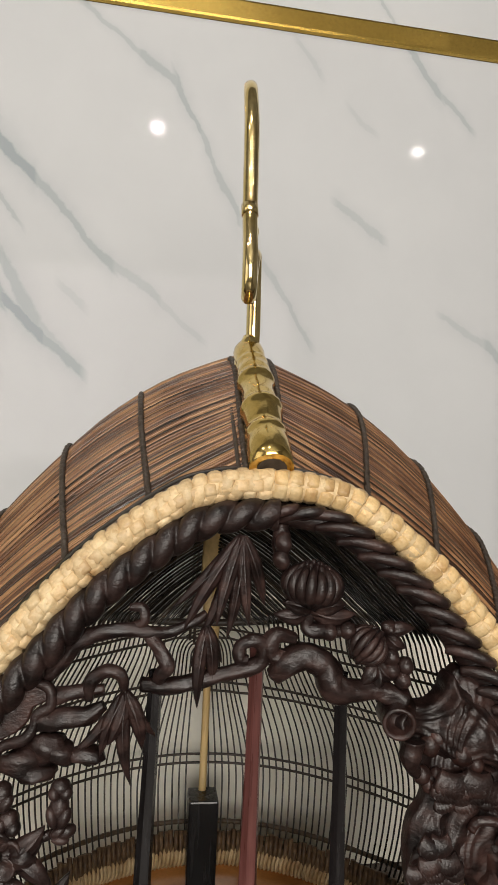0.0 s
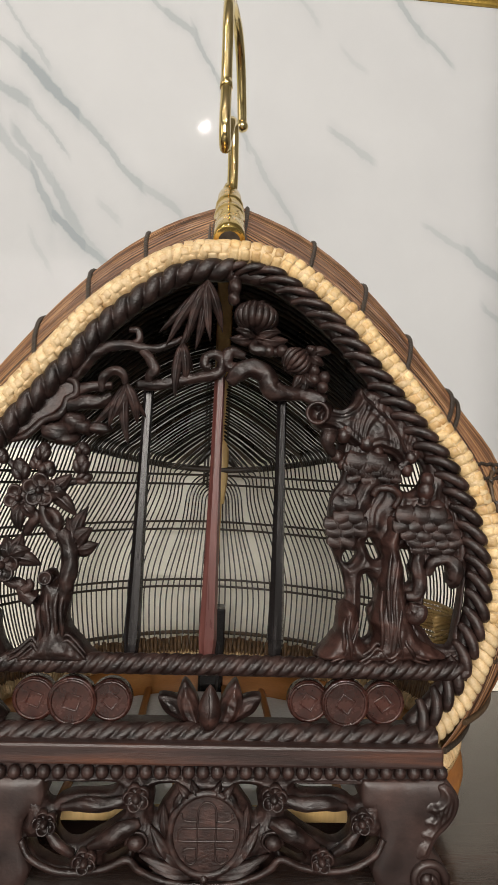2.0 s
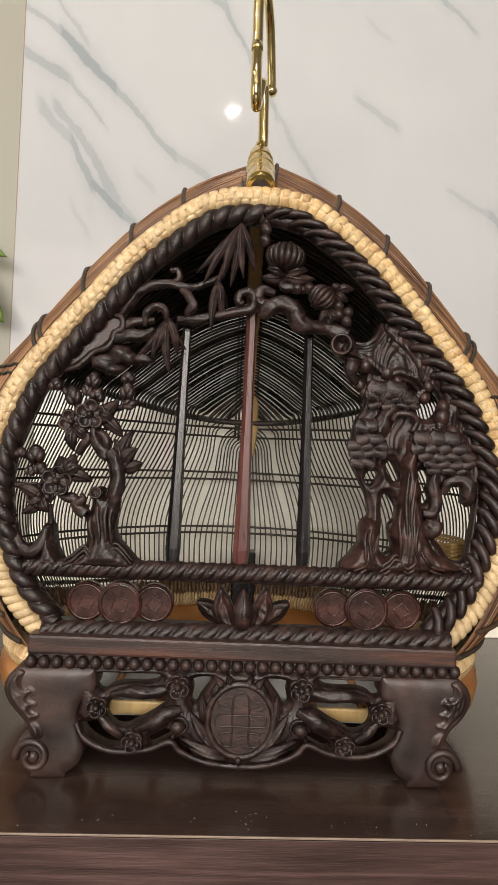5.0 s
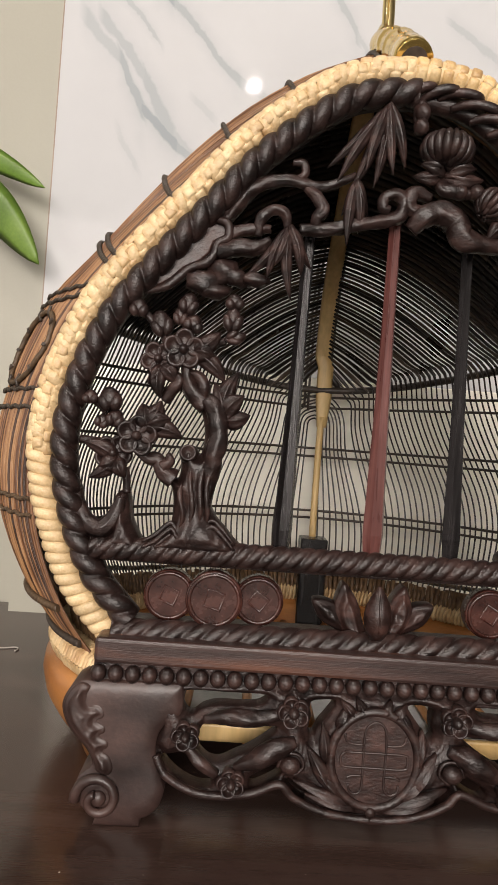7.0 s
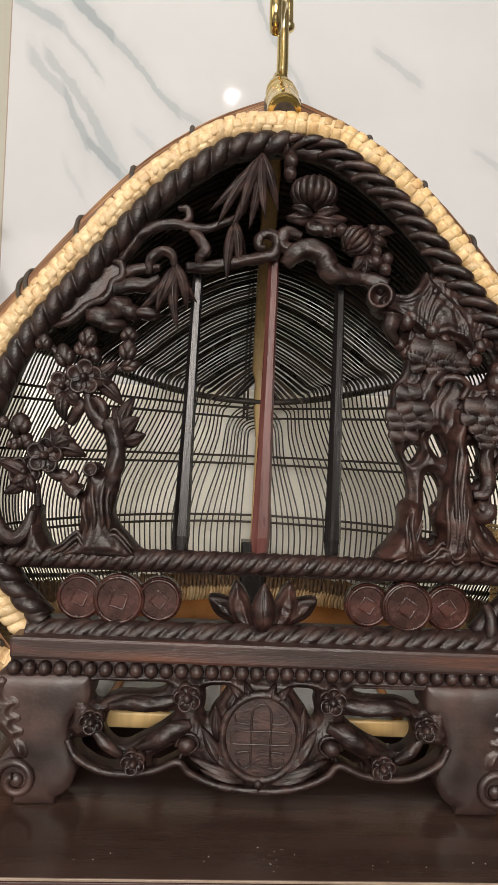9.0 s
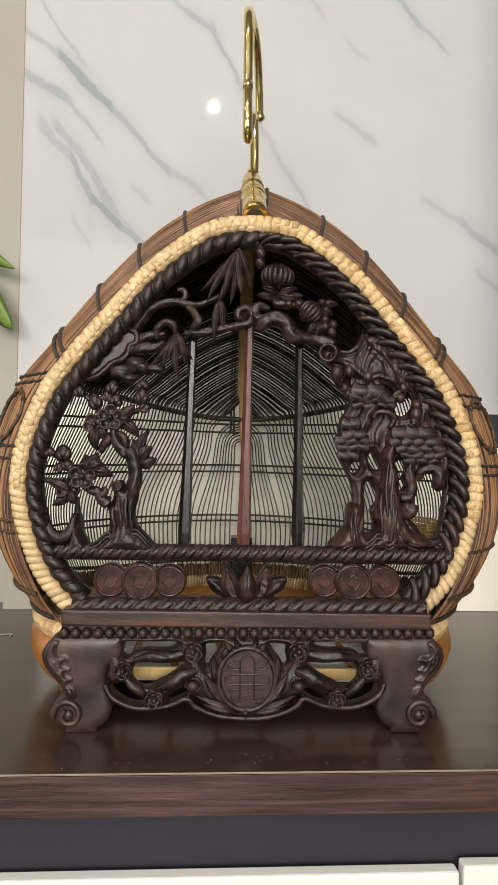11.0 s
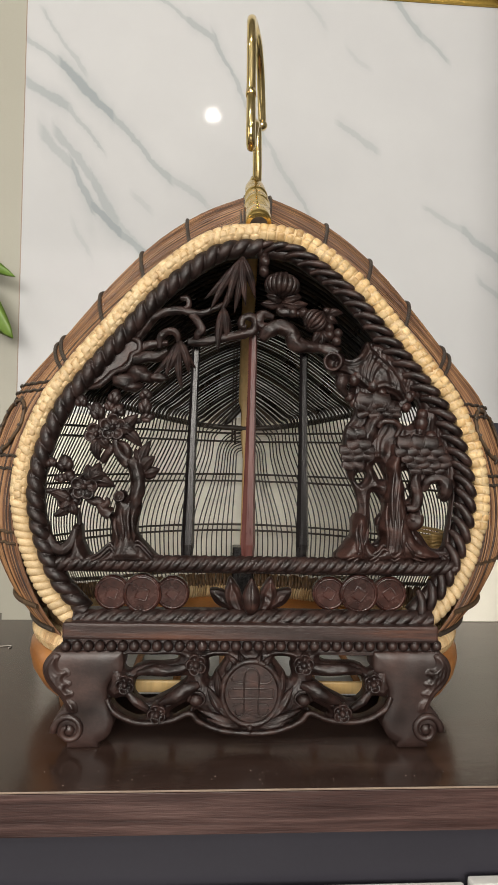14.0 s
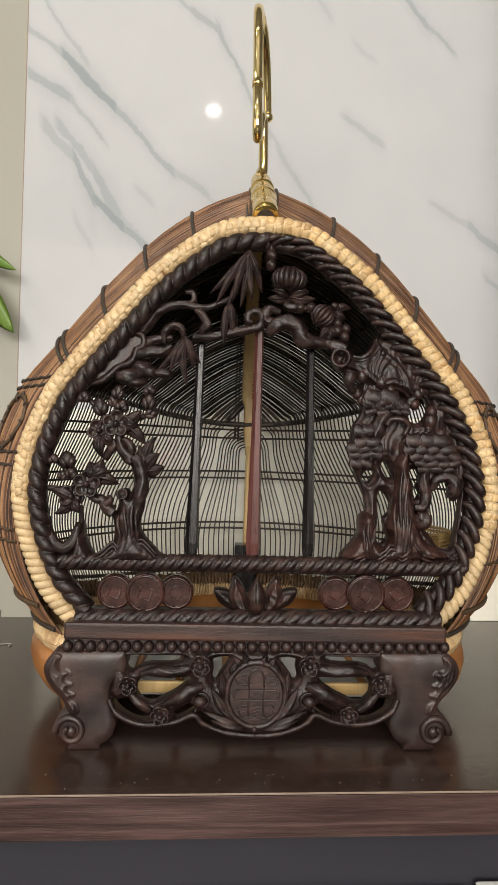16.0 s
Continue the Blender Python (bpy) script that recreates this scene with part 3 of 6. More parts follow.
def shoulder_x(phi):
    """How far from the middle the arch at the angle phi crosses the shoulder."""
    rear = ease((phi - 1.3) / 1.5)
    f = 1 + (0.335 - 0.228 * rear) * math.sin(math.pi * (1 / 1.26) ** 0.85) - 0.15 * (0.085 - 0.075 * rear)
    return foot_at(phi)[0].x * f * (1 - 0.40 * rear)


ROOF_LINE.append((shoulder_x(math.pi / 2), SPINE_LINE[PEAK].z))


def spine_at(phi):
    """Where on the ridge the arch ends that starts at the angle phi."""
    last = len(SPINE_LINE) - 1
    if phi < math.pi / 2:
        i = PEAK * (phi - PHI0) / (math.pi / 2 - PHI0)
    elif phi < PHI_FOLD:
        z = float(np.interp(shoulder_x(phi), [p[0] for p in ROOF_LINE], [p[1] for p in ROOF_LINE]))
        i = PEAK + float(np.interp(-z, [-p.z for p in SPINE_LINE[PEAK:FOLD]], range(FOLD - PEAK)))
    else:
        i = FOLD + (last - FOLD) * (phi - PHI_FOLD) / (math.pi - PHI_FOLD)
    i = min(max(i, 0), last)
    k = min(int(i), last - 1)
    return SPINE_LINE[k].lerp(SPINE_LINE[k + 1], i - k)


def arch(phi):
    """One half arch (x >= 0) that starts at the angle phi round the base ring: up the wall, round the shoulder, up the roof to the ridge."""
    place, _ = foot_at(phi)
    fx, fy, fz = place.x, place.y, FOOT_Z * sink(place.y)
    rear = ease((phi - 1.3) / 1.5)
    side = ease((phi - 0.9) / 0.7)
    top = spine_at(phi)
    swell = 0.335 - 0.228 * rear      # how far the belly stands out beyond the foot
    draw = 0.115 - 0.03 * side - 0.075 * rear      # how far the shoulder draws in again
    zs = 0.2005 + 0.014 * ease((phi - 0.9) / 0.5) * (1 - ease((phi - 1.75) / 1.1))
    low = min(zs, top.z - 0.75 * fx) if phi > PHI_FOLD - 0.25 else zs
    keep = ease((phi - PHI_FOLD + 0.25) / 0.25)
    zs = zs + (low - zs) * keep
    pts = []
    for k in range(9):
        t = k / 8
        z = fz + (zs - fz) * t
        f = 1 + swell * math.sin(math.pi * min(1, t / 1.26) ** 0.85) - draw * t * t * 0.15
        f *= 1 - 0.40 * rear * ease((t - 0.3) / 0.7) ** 1.15
        pts.append(Vector((fx * f, fy + rear_bulge(phi, z), z)))
    s = pts[-1]
    span = (top - s).length
    out_dir = Vector((0.62, 0.30 * rear, 0.78)).normalized()
    lift = (0.062 + 0.016 * (1 - ease((phi - PHI0) / 0.4)) + 0.022 * ease((phi - 1.2) / 0.4) - 0.058 * rear) * span if phi < PHI_FOLD else (0.112 + 0.10 * keep) * span
    for t in (0.14, 0.30, 0.47, 0.64, 0.80, 0.93, 1.0):
        bow = math.sin(math.pi * t ** (0.9 + 0.32 * side * (1 - rear)))
        crown = 0.0050 * ease((phi - 1.0) / 0.3) * (1 - rear) * math.sin(math.pi * t ** 2.2)
        pts.append(s.lerp(top, t) + out_dir * lift * bow + Vector((0.5, 0, 0.87)) * crown)
    return smooth(pts, 3)


def drift(y):
    """The hood leans a little to one side towards the back."""
    return X0 * 0.6 + 0.0030 * ease(y / 0.08) * (1 - ease((y - 0.12) / 0.1))


def foot_angles():
    phi, out = PHI0, []
    while phi < math.pi - 0.022:
        out.append(phi)
        speed = math.hypot(FOOT_A * math.cos(phi), (FOOT_B if phi < math.pi / 2 else FOOT_BACK) * math.sin(phi))
        step = 0.00105 + 0.00055 * ease((phi - 1.35) / 0.15) + 0.0008 * ease((phi - 1.5) / 0.3) + 0.0021 * ease((phi - 1.8) / 1.1)
        phi += step / speed
    return out


def apart(p, line):
    """How far a point lies from a line of points."""
    best = 1.0
    for a, b in zip(line, line[1:]):
        e = b - a
        f = min(1.0, max(0.0, (p - a).dot(e) / max(1e-12, e.length_squared)))
        best = min(best, (p - a - e * f).length)
    return best


PHIS = foot_angles()
FLANK = sum(p < 1.42 for p in PHIS)      # how many arches make up the front flank
HALVES = [arch(p) for p in PHIS]
# further roof canes between two arches that part widely towards the ridge
BETWEEN = []
for k, (a, b) in enumerate(zip(PHIS, PHIS[1:])):
    more = math.ceil((HALVES[k][-1] - HALVES[k + 1][-1]).length / 0.0060) - 1 if 1.5 < a and b < 2.25 else 0
    BETWEEN.append([[p for p in arch(a + (b - a) * (j + 1) / (more + 1)) if p.z > fold_z(p.x) - 0.001] for j in range(more)])
BETWEEN.append([])
rng = random.Random(4)
for k, half in enumerate(HALVES):
    wob = [Vector((rng.uniform(-1, 1), rng.uniform(-1, 1), rng.uniform(-1, 1))) * 0.00025 for _ in range(3)]
    rest = BETWEEN[k] + [HALVES[k + 1] if k < len(HALVES) - 1 else HALVES[k - 1]]
    for j, (line, beside) in enumerate(zip([half] + BETWEEN[k], rest)):
        full = [Vector((-p.x, p.y, p.z)) for p in line] + [p.copy() for p in reversed(line[:-1])]
        m = len(full)
        full = [p + Vector((drift(p.y), 0, 0)) + wob[0] * math.sin(3 * i / m) + wob[1] * math.sin(9 * i / m + k) for i, p in enumerate(full)]
        thin = 0.00058 + 0.00022 * ease((PHIS[k] - 1.35) / 0.15) - 0.00017 * ease((PHIS[k] - 1.55) / 0.05)
        open_roof = ease((0.312 - line[-1].z) / 0.03) * (PHIS[k] > 1.62)
        cover = 1.15 - (1.15 - rng.uniform(0.64, 0.97)) * open_roof
        rad = [thin + max(0.0, min(0.0030, 0.5 * cover * apart(p, beside)) - thin) * ease((p.z - fold_z(p.x) + 0.004) / 0.010) for p in line]
        rad = rad + list(reversed(rad[:-1]))
        # arches past 1.62 take the bamboo with shade in its colour
        part("roof_cane" if j else "rib", tube(B(), full, rad, 5, up=Vector((0, 1, 0))), BAMBOO if PHIS[k] < 1.62 else BAMBOO_SHADED, cage)

# dark tubes added behind the rim to close a bright gap under the hood
for inset, y, r in ((0.0008, 0.0070, 0.0044), (-0.0006, 0.0130, 0.0042)):
    part("hood_lip", tube(B(), rim_line(inset, y, 8, 0.075), r, 8), BAMBOO_SHADED, cage)

# added dark canes, one under each arch: the hood's inner shade put into colour
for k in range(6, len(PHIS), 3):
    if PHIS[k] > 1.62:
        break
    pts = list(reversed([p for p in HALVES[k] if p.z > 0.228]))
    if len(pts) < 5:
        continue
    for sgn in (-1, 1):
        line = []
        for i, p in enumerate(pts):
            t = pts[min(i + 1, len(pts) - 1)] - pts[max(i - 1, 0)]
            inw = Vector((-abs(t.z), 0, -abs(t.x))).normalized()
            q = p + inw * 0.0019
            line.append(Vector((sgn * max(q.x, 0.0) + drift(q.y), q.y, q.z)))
        part("lining_cane", tube(B(), line, 0.0024, 5), BAMBOO_SHADED, cage)


def at_height(half, z):
    for a, b in zip(half, half[1:]):
        if a.z <= z <= b.z:
            return a.lerp(b, (z - a.z) / max(1e-9, b.z - a.z))
    return None


def hoop(z, radius, mat, out=0.0012, first=0, name="hoop", lobes=0):
    pts = [p for h in HALVES[first:] if (p := at_height(h, z * (sink(h[0].y) if lobes else 1.0) + 0.0003)) is not None]
    line = []
    for p in pts:
        d = Vector((p.x, p.y - 0.09, 0)).normalized()
        line.append(p + d * out)
    full = [Vector((-p.x, p.y, p.z)) for p in line] + [p.copy() for p in reversed(line)]
    full = [p + Vector((drift(p.y), 0, 0)) for p in full]
    if lobes:
        full = [q for q, _ in even(full, 0.0005)]
        return part(name, tube(B(), full, radius, 8, lobes=2, depth=0.5, pitch=0.0034, up=Vector((0, 0, 1))), mat, cage)
    return part(name, tube(B(), full, radius, 6, up=Vector((0, 0, 1))), mat, cage)


for z in (0.0945, 0.1000, 0.1425, 0.1490, 0.1815, 0.1895):
    hoop(z, 0.00092, CORD, -0.0015)
fold = smooth([(0.160, 0.10, 0.2165), (0.146, 0.15, 0.2155), (0.120, 0.190, 0.2125), (0.090, 0.223, 0.2060), (0.060, 0.2385, 0.2000), (0.030, 0.2462, 0.1960), (0.001, 0.2480, 0.1945)], 6)
line = [Vector((-p.x + X0 * 0.6, p.y, p.z)) for p in fold] + [Vector((p.x + X0 * 0.6, p.y, p.z)) for p in reversed(fold)]
part("shoulder_hoop", tube(B(), line, 0.0027, 7, up=Vector((0, 0, 1))), CORD, cage)
for z in (0.0605, 0.0745):
    hoop(z, 0.0017, CORD_BROWN if z > 0.07 else CORD, 0.0018, name="cord_hoop", lobes=2)
for sgn, heights in ((-1, (0.1120, 0.1190, 0.1580, 0.1660, 0.2077, 0.2127)), (1, (0.1040, 0.1530, 0.1590, 0.1980, 0.2055))):
    for z in heights:
        pts = [p for h in HALVES[:FLANK + (4 if z > 0.19 else 0)] if (p := at_height(h, z)) is not None]
        line = [Vector((sgn * (p.x + 0.0015) + drift(p.y), p.y, p.z + 0.0004 * math.sin(i * 0.7))) for i, p in enumerate(pts)]
        line = [q for q, _ in even(line, 0.00035)]
        part("side_cord", tube(B(), line, 0.00098, 10, lobes=2, depth=0.6, pitch=0.0030, up=Vector((0, 0, 1))), CORD if z > 0.12 else CORD_BROWN, cage)


def flank(y, z):
    """The outer face of the cage's flank at a depth and a height."""
    pts = [p for h in HALVES[:FLANK + 12] if (p := at_height(h, z)) is not None]
    return min(pts, key=lambda p: abs(p.y - y))


def along(half, dist):
    """The point of a half arch at a share of its length from the apex."""
    pts = list(reversed(half))
    total = sum((b - a).length for a, b in zip(pts, pts[1:]))
    left = total * dist
    for a, b in zip(pts, pts[1:]):
        d = (b - a).length
        if d >= left:
            return a.lerp(b, left / d), (b - a).normalized()
        left -= d
    return pts[-1], (pts[-1] - pts[-2]).normalized()


for share in (0.022, 0.135, 0.235, 0.335, 0.435, 0.45):
    for sgn in (-1, 1):
        line = []
        for i, h in enumerate(HALVES[:FLANK + 10]):
            p, t = along(h, share)
            nrm = Vector((-t.z, 0, t.x)) if t.x > 0 else Vector((t.z, 0, -t.x))
            nrm = Vector((abs(nrm.x), 0, abs(nrm.z))).normalized()
            q = p + nrm * (0.0016 + 0.0003 * math.sin(i * 2.1))
            line.append(Vector((sgn * q.x + drift(q.y), q.y, q.z)))
        line = [q for q, _ in even(line, 0.0004)]
        part("tie_cord", tube(B(), line, 0.0013, 10, lobes=2, depth=0.55, pitch=0.0032, up=Vector((0, 0, 1))), CORD, cage)

# ridge: the cane strip inside, two dark canes beside it, and the thin cane down the back
strip = [Vector((0.0002 + 0.0030 * ease(p.y / 0.24), p.y, p.z - 0.0026)) for p in SPINE_LINE if p.y < 0.251] + [Vector((0.0057, 0.2495, z)) for z in (0.215, 0.19, 0.178, 0.168)]
bm = B(); tube(bm, [p + Vector((0, -0.0022 * ease(p.y / 0.1), -0.0022 * ease(p.y / 0.1))) for p in strip], [0.0062 - 0.0024 * ease((0.192 - p.z) / 0.024) for p in strip], 8, flat=0.22, up=Vector((1, 0, 0)))
part("ridge_strip", bm, CANE, cage, "flat pale cane strip under the ridge")
for sgn in (-1, 1):
    for off in (0.0065, 0.0095):
        line = [Vector((X0 * 0.6 + sgn * off, p.y, p.z - 0.0034 - off * 0.15)) for p in SPINE_LINE if p.z > 0.20] + [Vector((X0 * 0.6 + sgn * off, 0.2500, 0.172 + off))]
        part("ridge_rod", tube(B(), line, 0.0010, 5, up=Vector((1, 0, 0))), CORD, cage)
bm = B(); tube(bm, smooth([(0.0050, 0.2480, 0.174), (0.0046, 0.2470, 0.14), (0.0042, 0.2440, 0.105), (0.0037, 0.238, 0.0815)], 6), 0.0027, 7)
part("perch_cane", bm, CANE, cage, "thin pale cane upright at the back")
bm = B(); box(bm, (-0.0062, 0.2215, 0.0), (0.0138, 0.2425, 0.0820), 0.0012)
part("perch_block", bm, EBONY_BLACK, cage, "dark wooden block at the back")

# base: wood ring open at the front, a rattan binding, and short bamboo stubs
ARC = np.linspace(0.86, 2 * math.pi - 0.86, 97)


def ring_band(bm, profile, closed=True):
    """A band swept round the oval base ring; profile: (offset outwards, height)."""
    rows = []
    for a in ARC:
        c, d = foot_at(a)
        c.x += X0
        rows.append([bm.verts.new(c + d * o + Vector((0, 0, z * sink(c.y)))) for o, z in profile])
    n = len(profile)
    for r0, r1 in zip(rows, rows[1:]):
        for k in range(n if closed else n - 1):
            bm.faces.new((r0[k], r0[(k + 1) % n], r1[(k + 1) % n], r1[k])).smooth = True
    bm.faces.new(rows[0])
    bm.faces.new(list(reversed(rows[-1])))
    return bm


part("base_ring", ring_band(B(), [(0.0, 0.047), (0.0060, 0.0465), (0.0100, 0.0415), (0.0108, 0.0355), (0.0090, 0.0275), (0.0045, 0.0200), (-0.0015, 0.0155),
                                  (-0.0065, 0.0135), (-0.0085, 0.0110), (-0.0090, 0.0), (-0.0150, 0.0), (-0.0150, 0.012), (-0.0110, 0.016), (-0.0110, 0.040), (-0.0045, 0.044)]), BASE_WOOD, cage, "orange-brown turned wooden base ring")
part("binding_core", ring_band(B(), [(-0.0035, 0.0475), (0.006, 0.0475), (0.0075, 0.052), (0.0055, 0.057), (-0.0035, 0.057), (-0.005, 0.052)]), RATTAN, cage, "pale rattan binding on the base")
bm = B()
rng = random.Random(11)
for i, a in enumerate(np.linspace(0.9, 2 * math.pi - 0.9, 190)):
    c, d = foot_at(a)
    c.x += X0
    lean = Vector((d.y, -d.x, 0)) * rng.uniform(-0.0005, 0.0005)
    p = c + d * rng.uniform(-0.004, -0.0028)
    tube(bm, [p + Vector((0, 0, 0.053 * sink(c.y))), p + lean + d * 0.004 + Vector((0, 0, 0.0725 * sink(c.y) + rng.uniform(-0.0012, 0.0012)))], 0.0018, 5)
part("stub_row", bm, BAMBOO_STUB, cage, "row of short brown bamboo stubs above the base", kind="stuff")
bm = B()
for i, a in enumerate(np.linspace(0.87, 2 * math.pi - 0.87, 230)):
    c, d = foot_at(a)
    c.x += X0
    ring = [c + d * (0.0012 + 0.0072 * math.cos(th)) + Vector((0, 0, 0.0518 * sink(c.y) + 0.0062 * math.sin(th))) + Vector((d.y, -d.x, 0)) * 0.0009 * math.sin(th) for th in np.linspace(0, 2 * math.pi, 11)]
    tube(bm, ring, 0.00135 + rng.uniform(-0.0002, 0.0002), 4, caps=False, up=Vector((d.y, -d.x, 0)))
part("binding", bm, RATTAN, cage, "pale rattan lashing round the base", kind="stuff")
bm = B()
tube(bm, [(X0, FOOT_Y, 0.0150), (X0, FOOT_Y, 0.0162), (X0, FOOT_Y, 0.0180), (X0, FOOT_Y, 0.0184)], [0.098, 0.0995, 0.0995, 0.098], 48, flat=1.0)
for v in bm.verts:
    v.co.x = X0 + (v.co.x - X0) * 1.27
    v.co.y = max(FOOT_Y + (v.co.y - FOOT_Y) * (1.3 if v.co.y > FOOT_Y else 1.0), 0.030)
part("tray", bm, TRAY, cage, "pale grey floor tray")
bm = B(); box(bm, (-0.104, 0.0150, 0.0210), (0.107, 0.0184, 0.0285), 0.001)
part("front_bar", bm, CANE, cage, "pale cane bar behind the stand")
for k in range(6):
    x = -0.075 + 0.03 * k
    depth = FOOT_Y + (FOOT_BACK - 0.008) * math.sqrt(max(0, 1 - (x / (FOOT_A - 0.004)) ** 2))
    bm = B(); tube(bm, [(x, 0.0190, 0.0205), (x + 0.001, 0.07, 0.0202), (x, depth, 0.0195)], 0.0026, 6, flat=0.6, up=Vector((1, 0, 0)))
    part("floor_slat", bm, BASE_WOOD, cage)

# the pale rattan rim: a core and the wrapped strands round it
rim = part("rim", tube(B(), rim_line(0.0016, 0.0, 10), 0.0044, 8), RATTAN, cage, "pale woven rattan rim")


def wrap_mesh(width, seed):
    """One rattan strand's turn round the rim: it bulges, slants and sits unevenly."""
    bm = B()
    slant = 0.0017
    rows = []
    for th in np.linspace(-2.5, 2.5, 13):
        rad = 0.0049 + 0.0003 * math.sin(2.3 * th + seed)
        c = Vector((slant * math.sin(th), -rad * math.cos(th) * 1.0, rad * 1.02 * math.sin(th)))
        nrm = Vector((0, -math.cos(th), math.sin(th)))
        row = []
        for s, h in ((-1, -0.0008), (-0.88, 0.0002), (-0.5, 0.0007), (0.1, 0.0008), (0.6, 0.0006), (0.9, 0.0001), (1, -0.0008)):
            row.append(bm.verts.new(c + Vector((s * width / 2, 0, 0)) + nrm * h))
        rows.append(row)
    for r0, r1 in zip(rows, rows[1:]):
        for k in range(len(r0) - 1):
            bm.faces.new((r0[k], r1[k], r1[k + 1], r0[k + 1])).smooth = True
    return mesh_of("wrap", bm, RATTAN)


WRAPS = [wrap_mesh(w, s) for s, w in enumerate((0.0048, 0.0050, 0.0047, 0.0049))]
rng = random.Random(7)
for i, (p, t) in enumerate(even(rim_line(0.0016, 0.0, 10), 0.0046)):
    nrm = Vector((t.z, 0, -t.x))          # towards the middle
    yv = Vector((0, 1, 0))
    m = Matrix((t, yv, t.cross(yv))).transposed().to_4x4()
    m.translation = p + Vector((0, rng.uniform(-0.0003, 0.0003), 0))
    shared("wrap", WRAPS[rng.randrange(4)], rim, m @ Matrix.Rotation(rng.uniform(-0.05, 0.05), 4, "Y") @ Matrix.Rotation(rng.uniform(-0.08, 0.08), 4, "X"))
# woven strands over the upper rim: three rows of flat checks on one side, two rows of plump ones on the other
def pillow(bm, c, m, along, high, across, sharp):
    """A small check of split rattan with rounded edges; m turns its axes (along, out, across)."""
    steps = (-1, -0.86, -0.45, 0, 0.45, 0.86, 1)
    rows = [[bm.verts.new(c + m @ Vector((u * along * (1 - 0.10 * v * v), high * math.sqrt(max(0, (1 - abs(u) ** sharp) * (1 - abs(v) ** sharp))) - 0.0007 * max(abs(u), abs(v)) ** 8, v * across * (1 - 0.10 * u * u)))) for v in steps] for u in steps]
    for r0, r1 in zip(rows, rows[1:]):
        for k in range(6):
            bm.faces.new((r0[k], r1[k], r1[k + 1], r0[k + 1])).smooth = True


rng = random.Random(17)
line = even(rim_line(0.0016, 0.0, 10), 0.0027)
top_i = max(range(len(line)), key=lambda i: line[i][0].z)
for first, last, angles, high, across, sharp, mat, words in ((30, top_i, (-0.86, -0.05, 0.76), 0.00045, 0.00222, 6, RATTAN, "flat woven checks of pale rattan"), (top_i, len(line) - 26, (-0.50, 0.58), 0.0008, 0.0029, 4.0, RATTAN_TAN, "plump woven checks of tan rattan")):
    bm = B()
    for i in range(first, last):
        p, t = line[i]
        outer = Vector((-t.z, 0, t.x))
        for row, th in enumerate(angles):
            if (i + (row if len(angles) > 2 else 0)) % 2:
                continue
            th += rng.uniform(-0.05, 0.05)
            nrm = Vector((0, -1, 0)) * math.cos(th) + outer * math.sin(th)
            m = Matrix((t, nrm, t.cross(nrm))).transposed() @ Matrix.Rotation(rng.uniform(-0.07, 0.07), 3, "Y") @ Matrix.Rotation(rng.uniform(-0.05, 0.05), 3, "X")
            pillow(bm, p + nrm * (0.0053 + rng.uniform(-0.0002, 0.0003)), m, 0.0025 + rng.uniform(-0.0002, 0.0001), high * rng.uniform(0.8, 1.2), across * rng.uniform(0.92, 1.05), sharp)
    part("weave", bm, mat, rim, words, kind="stuff")

# brass hook and its fitting
hook = part("hook", tube(B(), smooth([(X0, 0.0725, 0.352), (0.0029, 0.0729, 0.3676), (0.0026, 0.0735, 0.392), (0.0018, 0.0700, 0.4035), (0.0002, 0.0630, 0.4010), (-0.0014, 0.0585, 0.3890), (-0.0024, 0.0530, 0.3815),
        (-0.0030, 0.0468, 0.3860), (-0.0032, 0.0470, 0.4000), (-0.0032, 0.0540, 0.4188), (-0.0034, 0.0560, 0.4400), (-0.0036, 0.0580, 0.4600), (-0.0034, 0.0690, 0.4800), (-0.0010, 0.0880, 0.4885),
        (0.0030, 0.1070, 0.4860), (0.0058, 0.1230, 0.4760), (0.0077, 0.1350, 0.4600), (0.0090, 0.1420, 0.4430)], 8), 0.0033, 12), BRASS, cage, "polished brass hook")
bm = B(); blob(bm, (0.0091, 0.1422, 0.4408), (0.0044, 0.0044, 0.0042))
part("hook_knob", bm, BRASS, hook)
bm = B(); tube(bm, [(-0.0032, 0.0535, 0.4165), (-0.0033, 0.0549, 0.4215)], 0.0037, 12)
part("hook_collar", bm, BRASS, hook)
bm = B()
axis = [Vector((X0, p.y, p.z + 0.0045)) for p in SPINE_LINE if p.y < 0.076]
n = len(axis)
prof = []
for i in range(n):
    t = i / (n - 1)
    r = 0.0076 - 0.0010 * t + 0.0005 * math.sin(2 * math.pi * (t * 3.2 + 0.1))
    for ring_at in (0.16, 0.36, 0.62, 0.80):
        r += 0.0009 * math.exp(-((t - ring_at) / 0.022) ** 2) - 0.0005 * math.exp(-((t - ring_at - 0.05) / 0.02) ** 2)
    prof.append(r)
fit_line = [axis[0] + Vector((0, -0.004, -0.004))] + axis
tube(bm, fit_line, [prof[0]] + prof, 16, up=Vector((1, 0, 0)))
fitting = part("hook_fitting", bm, BRASS_CAST, cage, "cast brass ridge fitting with banded relief")
# the hole's darkness is a dark disc set on the closed end
bm = B()
d = (axis[1] - axis[0]).normalized()
tube(bm, [fit_line[0] - d * 0.0009, fit_line[0] + d * 0.001], 0.0054, 16, up=Vector((1, 0, 0)))
part("fitting_hole", bm, CORD, fitting, "dark disc painting the shaded hole in the fitting's end")
bm = B()
